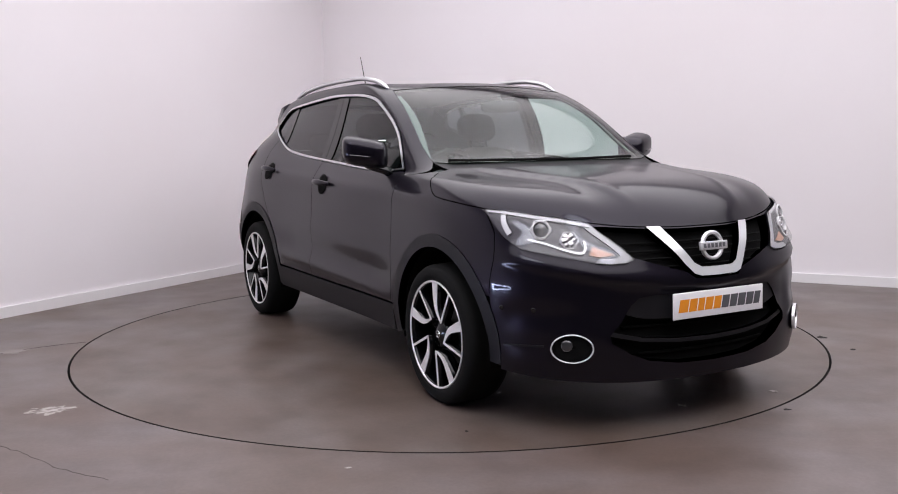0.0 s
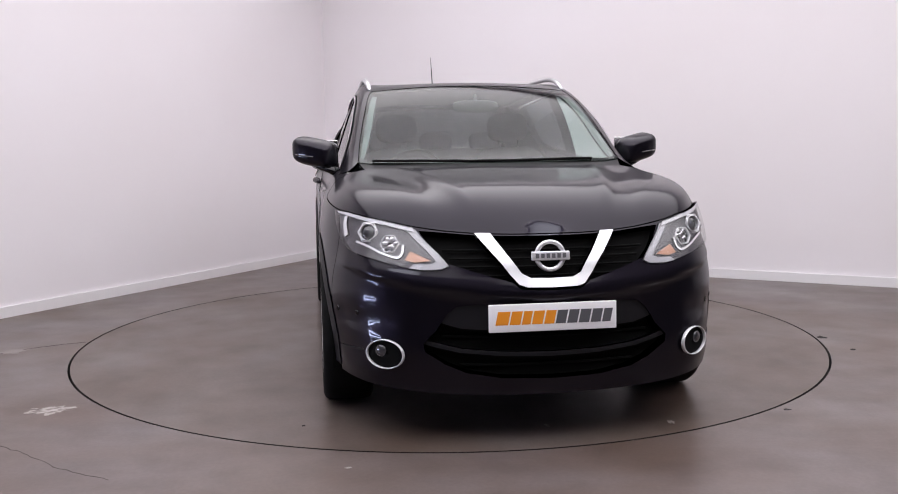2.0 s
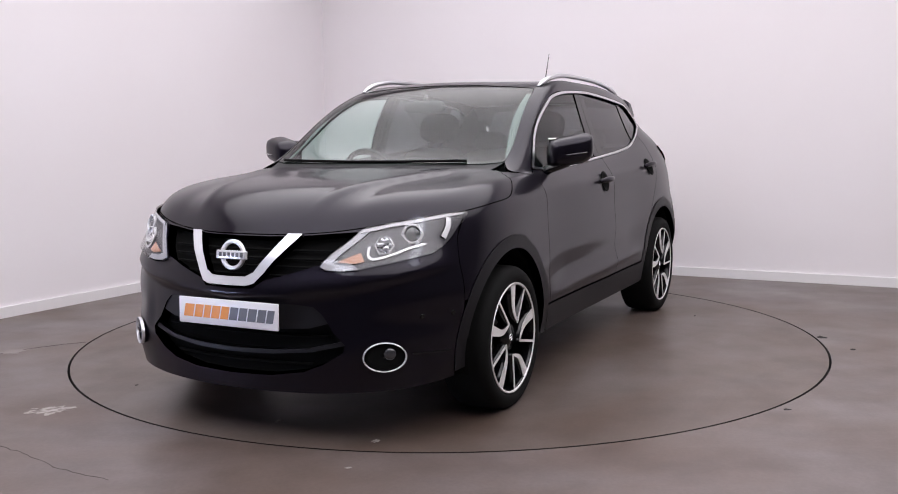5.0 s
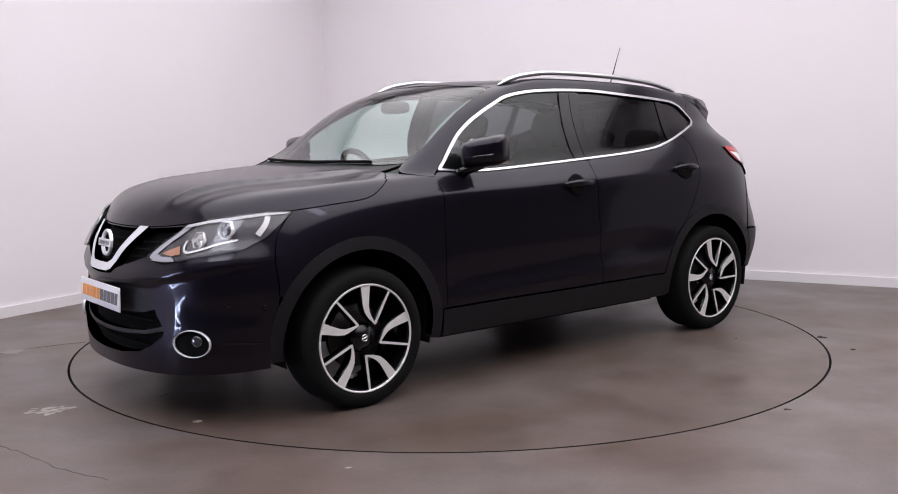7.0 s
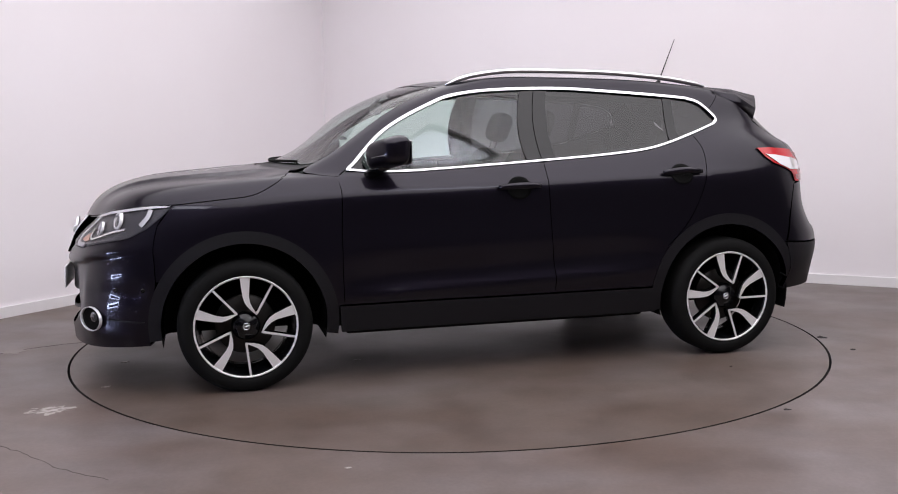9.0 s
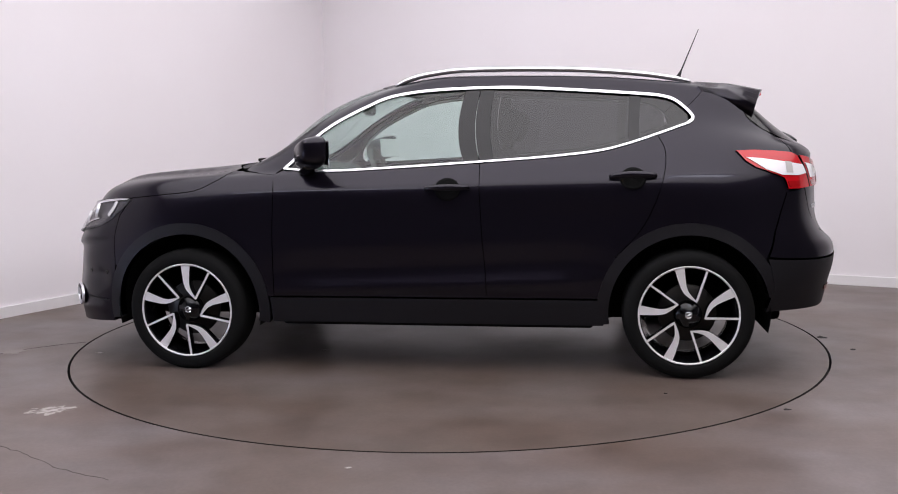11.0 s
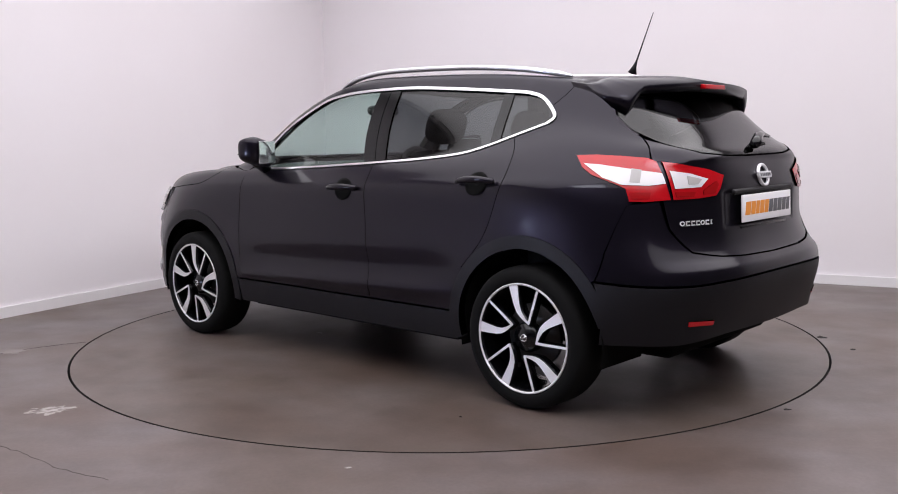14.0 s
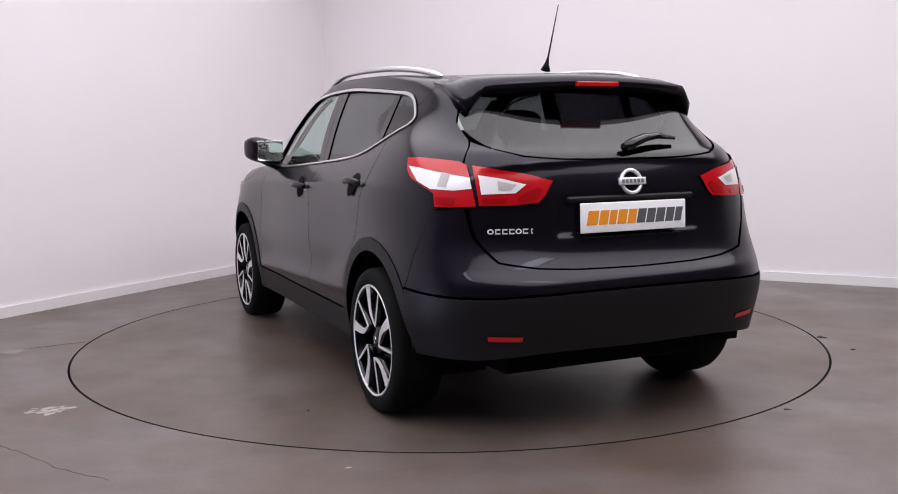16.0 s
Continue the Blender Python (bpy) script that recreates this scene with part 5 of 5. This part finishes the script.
def make_fittings(car):
    for sd in (1, -1):
        # roof rail
        path = smooth_line([(0.215, 0.578, 1.513), (0.12, 0.581, 1.550), (0.0, 0.584, 1.574), (-0.20, 0.585, 1.590), (-0.69, 0.58, 1.583), (-1.05, 0.568, 1.558), (-1.25, 0.553, 1.530), (-1.35, 0.545, 1.510)], 5)
        bm = bmesh.new()
        n = len(path)
        tube(bm, [(x, y * sd, z) for x, y, z in path], [0.017 * min(1, 0.45 + 5 * k / n, 0.45 + 5 * (n - 1 - k) / n) for k in range(n)], 10, 0.8)
        part("roof_rail", bm, SATIN, car, "satin aluminium roof rail")
        # mirror
        mir = new("door_mirror")
        mir.parent = car
        tagged(mir, "black door mirror on a short arm")
        bm = bmesh.new()
        m = Matrix.Translation((0.60, 0.905 * sd, 1.160)) @ Matrix.Rotation(radians(28 * sd), 4, "Z")
        pillow(bm, (-0.062, -0.118, -0.078), (0.085, 0.122, 0.078), 4.0, None, 28, 16)
        for v in bm.verts:
            f = max(0, v.co.x) / 0.085
            v.co.z *= 1 - 0.22 * f
            v.co.y *= 1 - 0.12 * f
            v.co.y *= sd
            v.co.z += 0.018 * v.co.y * sd / 0.1
        bm.transform(m)
        part("mirror_cap", bm, PAINT, mir, "black metallic mirror cap")
        bm = bmesh.new()
        box(bm, (-0.0655, -0.104, -0.062), (-0.0600, 0.106, 0.064), 0.003, m)
        part("mirror_glass", bm, MIRROR, mir, "mirror glass")
        bm = bmesh.new()
        tube(bm, [(0.665, 0.775 * sd, 1.045), (0.655, 0.82 * sd, 1.068), (0.63, 0.87 * sd, 1.085), (0.61, 0.90 * sd, 1.10)], [0.05, 0.042, 0.038, 0.04], 10, 0.55)
        part("mirror_arm", bm, GLOSS_BLACK, mir)
        bm = bmesh.new()
        tube(bm, [m @ Vector((0.083, (-0.03 + 0.035 * k) * sd, -0.022 + 0.004 * k)) for k in range(4)], 0.004, 6)
        part("mirror_indicator", bm, DARK_LENS, mir, "smoked indicator strip")
    # aerial
    bm = bmesh.new()
    tube(bm, [(-1.335, 0, 1.545), (-1.347, 0, 1.575), (-1.36, 0, 1.605), (-1.452, 0, 1.835)], [0.024, 0.011, 0.0045, 0.0020], 10)
    part("aerial", bm, PLASTIC, car, "thin black roof aerial")
    # wipers
    for y0, y1 in ((-0.10, 0.52), (-0.62, -0.02)):
        bm = bmesh.new()
        pts = []
        for k in range(9):
            y = y0 + (y1 - y0) * k / 8
            x = 1.125 - 0.16 * (abs(y) / 0.66) ** 2 - 0.01
            q = snap("top", x, abs(y))
            p = surf([q[0]], [q[1]])[0]
            pts.append((p[0], y, p[2] + 0.008))
        tube(bm, pts, 0.008, 6)
        part("wiper", bm, MATT_BLACK, car, "black windscreen wiper")
    # underside
    bm = bmesh.new()
    box(bm, (-1.85, -0.50, 0.235), (1.95, 0.50, 0.34), 0.03)
    box(bm, (-0.85, -0.80, 0.235), (0.82, 0.80, 0.30), 0.02)
    part("underbody", bm, MATT_BLACK, car)
    for x in (1.323, -1.323):
        bm = bmesh.new()
        tube(bm, [(x, -0.8, 0.33), (x, 0.8, 0.33)], 0.045, 10)
        part("axle", bm, MATT_BLACK, car)
    # inner shell behind the gaps
    F = []
    ss, vv = np.linspace(0, NS, 71), np.linspace(0.1, 5.0, 26)
    g1, g2 = np.meshgrid(ss, vv)
    P, N = surf(g1.ravel(), g2.ravel()), surf_normal(g1.ravel(), g2.ravel())
    Q = P - N * 0.065
    w = len(ss)
    for j in range(len(vv) - 1):
        for i in range(w - 1):
            c = [j * w + i, j * w + i + 1, (j + 1) * w + i + 1, (j + 1) * w + i]
            mid = Q[c].mean(0)
            if min(math.hypot(mid[0] - HUB_X, mid[2] - HUB_Z), math.hypot(mid[0] + HUB_X, mid[2] - HUB_Z)) < 0.46 and mid[1] > 0.5:
                continue
            F.append(c)
    for sd in (1, -1):
        me = bpy.data.meshes.new("inner_shell")
        me.from_pydata([(x, max(y, 0) * sd, z) for x, y, z in Q], [], F)
        me.materials.append(MATT_BLACK)
        new("inner_shell", me).parent = car


def make_cabin(car):
    bm = bmesh.new()
    pillow(bm, (0.62, -0.68, 0.80), (1.12, 0.68, 1.085), 4, seg=32)
    part("dashboard", bm, CABIN, car, "dark grey dashboard")
    bm = bmesh.new()
    ring_mesh(bm, 0.155, 0.185, 0.03, Matrix.Translation((0.50, -0.36, 1.0)) @ Matrix.Rotation(radians(-65), 4, "Y"), seg=40)
    box(bm, (0.49, -0.52, 0.985), (0.52, -0.20, 1.015), 0.008)
    part("steering_wheel", bm, CABIN, car, "black steering wheel")
    for y in (0.37, -0.37):
        seat = new("front_seat")
        seat.parent = car
        m = Matrix.Translation((-0.12, y, 0.62))
        bm = bmesh.new()
        pillow(bm, (-0.05, -0.26, -0.15), (0.50, 0.26, 0.05), 4, m)
        part("seat_cushion", bm, CLOTH, seat)
        t = m @ Matrix.Rotation(radians(-20), 4, "Y")
        bm = bmesh.new()
        pillow(bm, (-0.10, -0.25, -0.02), (0.05, 0.25, 0.58), 4, t)
        part("seat_back", bm, CLOTH, seat)
        bm = bmesh.new()
        pillow(bm, (-0.085, -0.135, 0.63), (0.03, 0.135, 0.82), 3.2, t)
        part("headrest", bm, CLOTH, seat)
        for e in (-0.06, 0.06):
            bm = bmesh.new()
            tube(bm, [t @ Vector((-0.03, e, 0.55)), t @ Vector((-0.03, e, 0.66))], 0.007, 6)
            part("headrest_post", bm, DISC, seat)
    seat = new("rear_seat")
    seat.parent = car
    bm = bmesh.new()
    pillow(bm, (-1.0, -0.62, 0.45), (-0.45, 0.62, 0.66), 4, seg=28)
    part("seat_cushion", bm, CLOTH, seat)
    t = Matrix.Translation((-0.98, 0, 0.62)) @ Matrix.Rotation(radians(-22), 4, "Y")
    bm = bmesh.new()
    pillow(bm, (-0.09, -0.62, -0.02), (0.06, 0.62, 0.56), 5, t, 28)
    part("seat_back", bm, CLOTH, seat)
    for y in (-0.38, 0.0, 0.38):
        bm = bmesh.new()
        pillow(bm, (-0.07, y - 0.125, 0.56), (0.03, y + 0.125, 0.70), 3.2, t)
        part("headrest", bm, CLOTH, seat)
    # rear-view mirror, headlining
    bm = bmesh.new()
    pillow(bm, (0.47, -0.13, 1.37), (0.51, 0.13, 1.44), 3.5)
    tube(bm, [(0.50, 0, 1.41), (0.47, 0, 1.47)], 0.012, 6)
    part("rear_view_mirror", bm, CABIN, car, "black rear-view mirror")
    bm = bmesh.new()
    box(bm, (-1.45, -0.66, 0.60), (-1.15, 0.66, 1.02), 0.05)
    part("luggage_cover", bm, CLOTH, car)
    F = []
    ss, vv = np.linspace(0, NS, 57), np.linspace(8.3, NV, 8)
    g1, g2 = np.meshgrid(ss, vv)
    Q = surf(g1.ravel(), g2.ravel()) - np.array([0, 0, 0.035])
    w = len(ss)
    F = [(j * w + i, j * w + i + 1, (j + 1) * w + i + 1, (j + 1) * w + i) for j in range(7) for i in range(w - 1)]
    for sd in (1, -1):
        me = bpy.data.meshes.new("headlining")
        me.from_pydata([(x, y * sd, z) for x, y, z in Q], [], F)
        me.materials.append(LINING)
        for p in me.polygons:
            p.use_smooth = True
        new("headlining", me).parent = car


DARK_LENS = material("dark_lens", (0.05, 0.05, 0.055), 0.08, 0.3, 1.0)
LAMP_SILVER = material("lamp_reflector", (0.82, 0.82, 0.84), 0.25, 0.25)
GUIDE = material("frosted_guide", (0.42, 0.42, 0.45), 0.35)
STRIP = material("light_strip_cover", (0.60, 0.60, 0.63), 0.25)
AMBER = material("pale_amber", (0.55, 0.28, 0.18), 0.3)
MIRROR = material("mirror_glass", (0.9, 0.9, 0.9), 0.02, 1.0)
CABIN = material("cabin_plastic", (0.03, 0.03, 0.031), 0.7)
LINING = material("headlining_cloth", (0.22, 0.22, 0.22), 0.95)


def make_car():
    car = tagged(new("car"), "black metallic compact crossover car with tinted rear windows", "car")
    make_body(car)
    make_front(car)
    make_rear(car)
    make_fittings(car)
    make_cabin(car)
    first = make_wheel(car, 0)
    first.matrix_basis = pose(1.323, 0.888, 0.324) @ pose(0, 0, 0, 0, 17, 0)
    for x, y, rz, ph in ((-1.323, 0.885, 0, 29), (1.323, -0.885, 180, 18), (-1.323, -0.885, 180, 40)):
        copy_thing(first, pose(x, y, 0.324 if x > 0 else 0.328, 0, 0, rz) @ pose(0, 0, 0, 0, ph, 0))
    return car


make_room()
make_floor_marks()
make_cracks()
make_lights()
turntable = make_turntable()
car = make_car()

# ---- the turntable carries the car round ----
HEADINGS = [(0, -60.75), (0.5, -64.22), (1, -69.66), (1.5, -75.47), (2, -81.7), (2.5, -87.43), (3, -93.66), (3.5, -99.44), (4, -105.6), (4.5, -111.28),
            (5.3, -120.9), (6.1, -130.4), (6.8, -138.75), (7, -141.06), (7.5, -146.99), (8, -152.97), (8.5, -158.79), (9, -165.03), (9.8, -174.2), (10.6, -183.3),
            (11.5, -193.58), (12, -199.46), (12.5, -205.12), (13, -211.12), (13.5, -216.56), (14, -222.5), (14.5, -228.1), (15, -234.12), (15.5, -239.71), (16, -245.74)]
OFF = Vector((-0.031, 0.0976, 0.0))


def motions():
    rows, table = [], []
    for t, a in HEADINGS:
        turn = pose(0, 0, 0, 0, 0, a)
        rows.append((t, turn @ Matrix.Translation(OFF)))
        table.append((t, turn))
    walk(car, rows)
    walk(turntable, table)


motions()
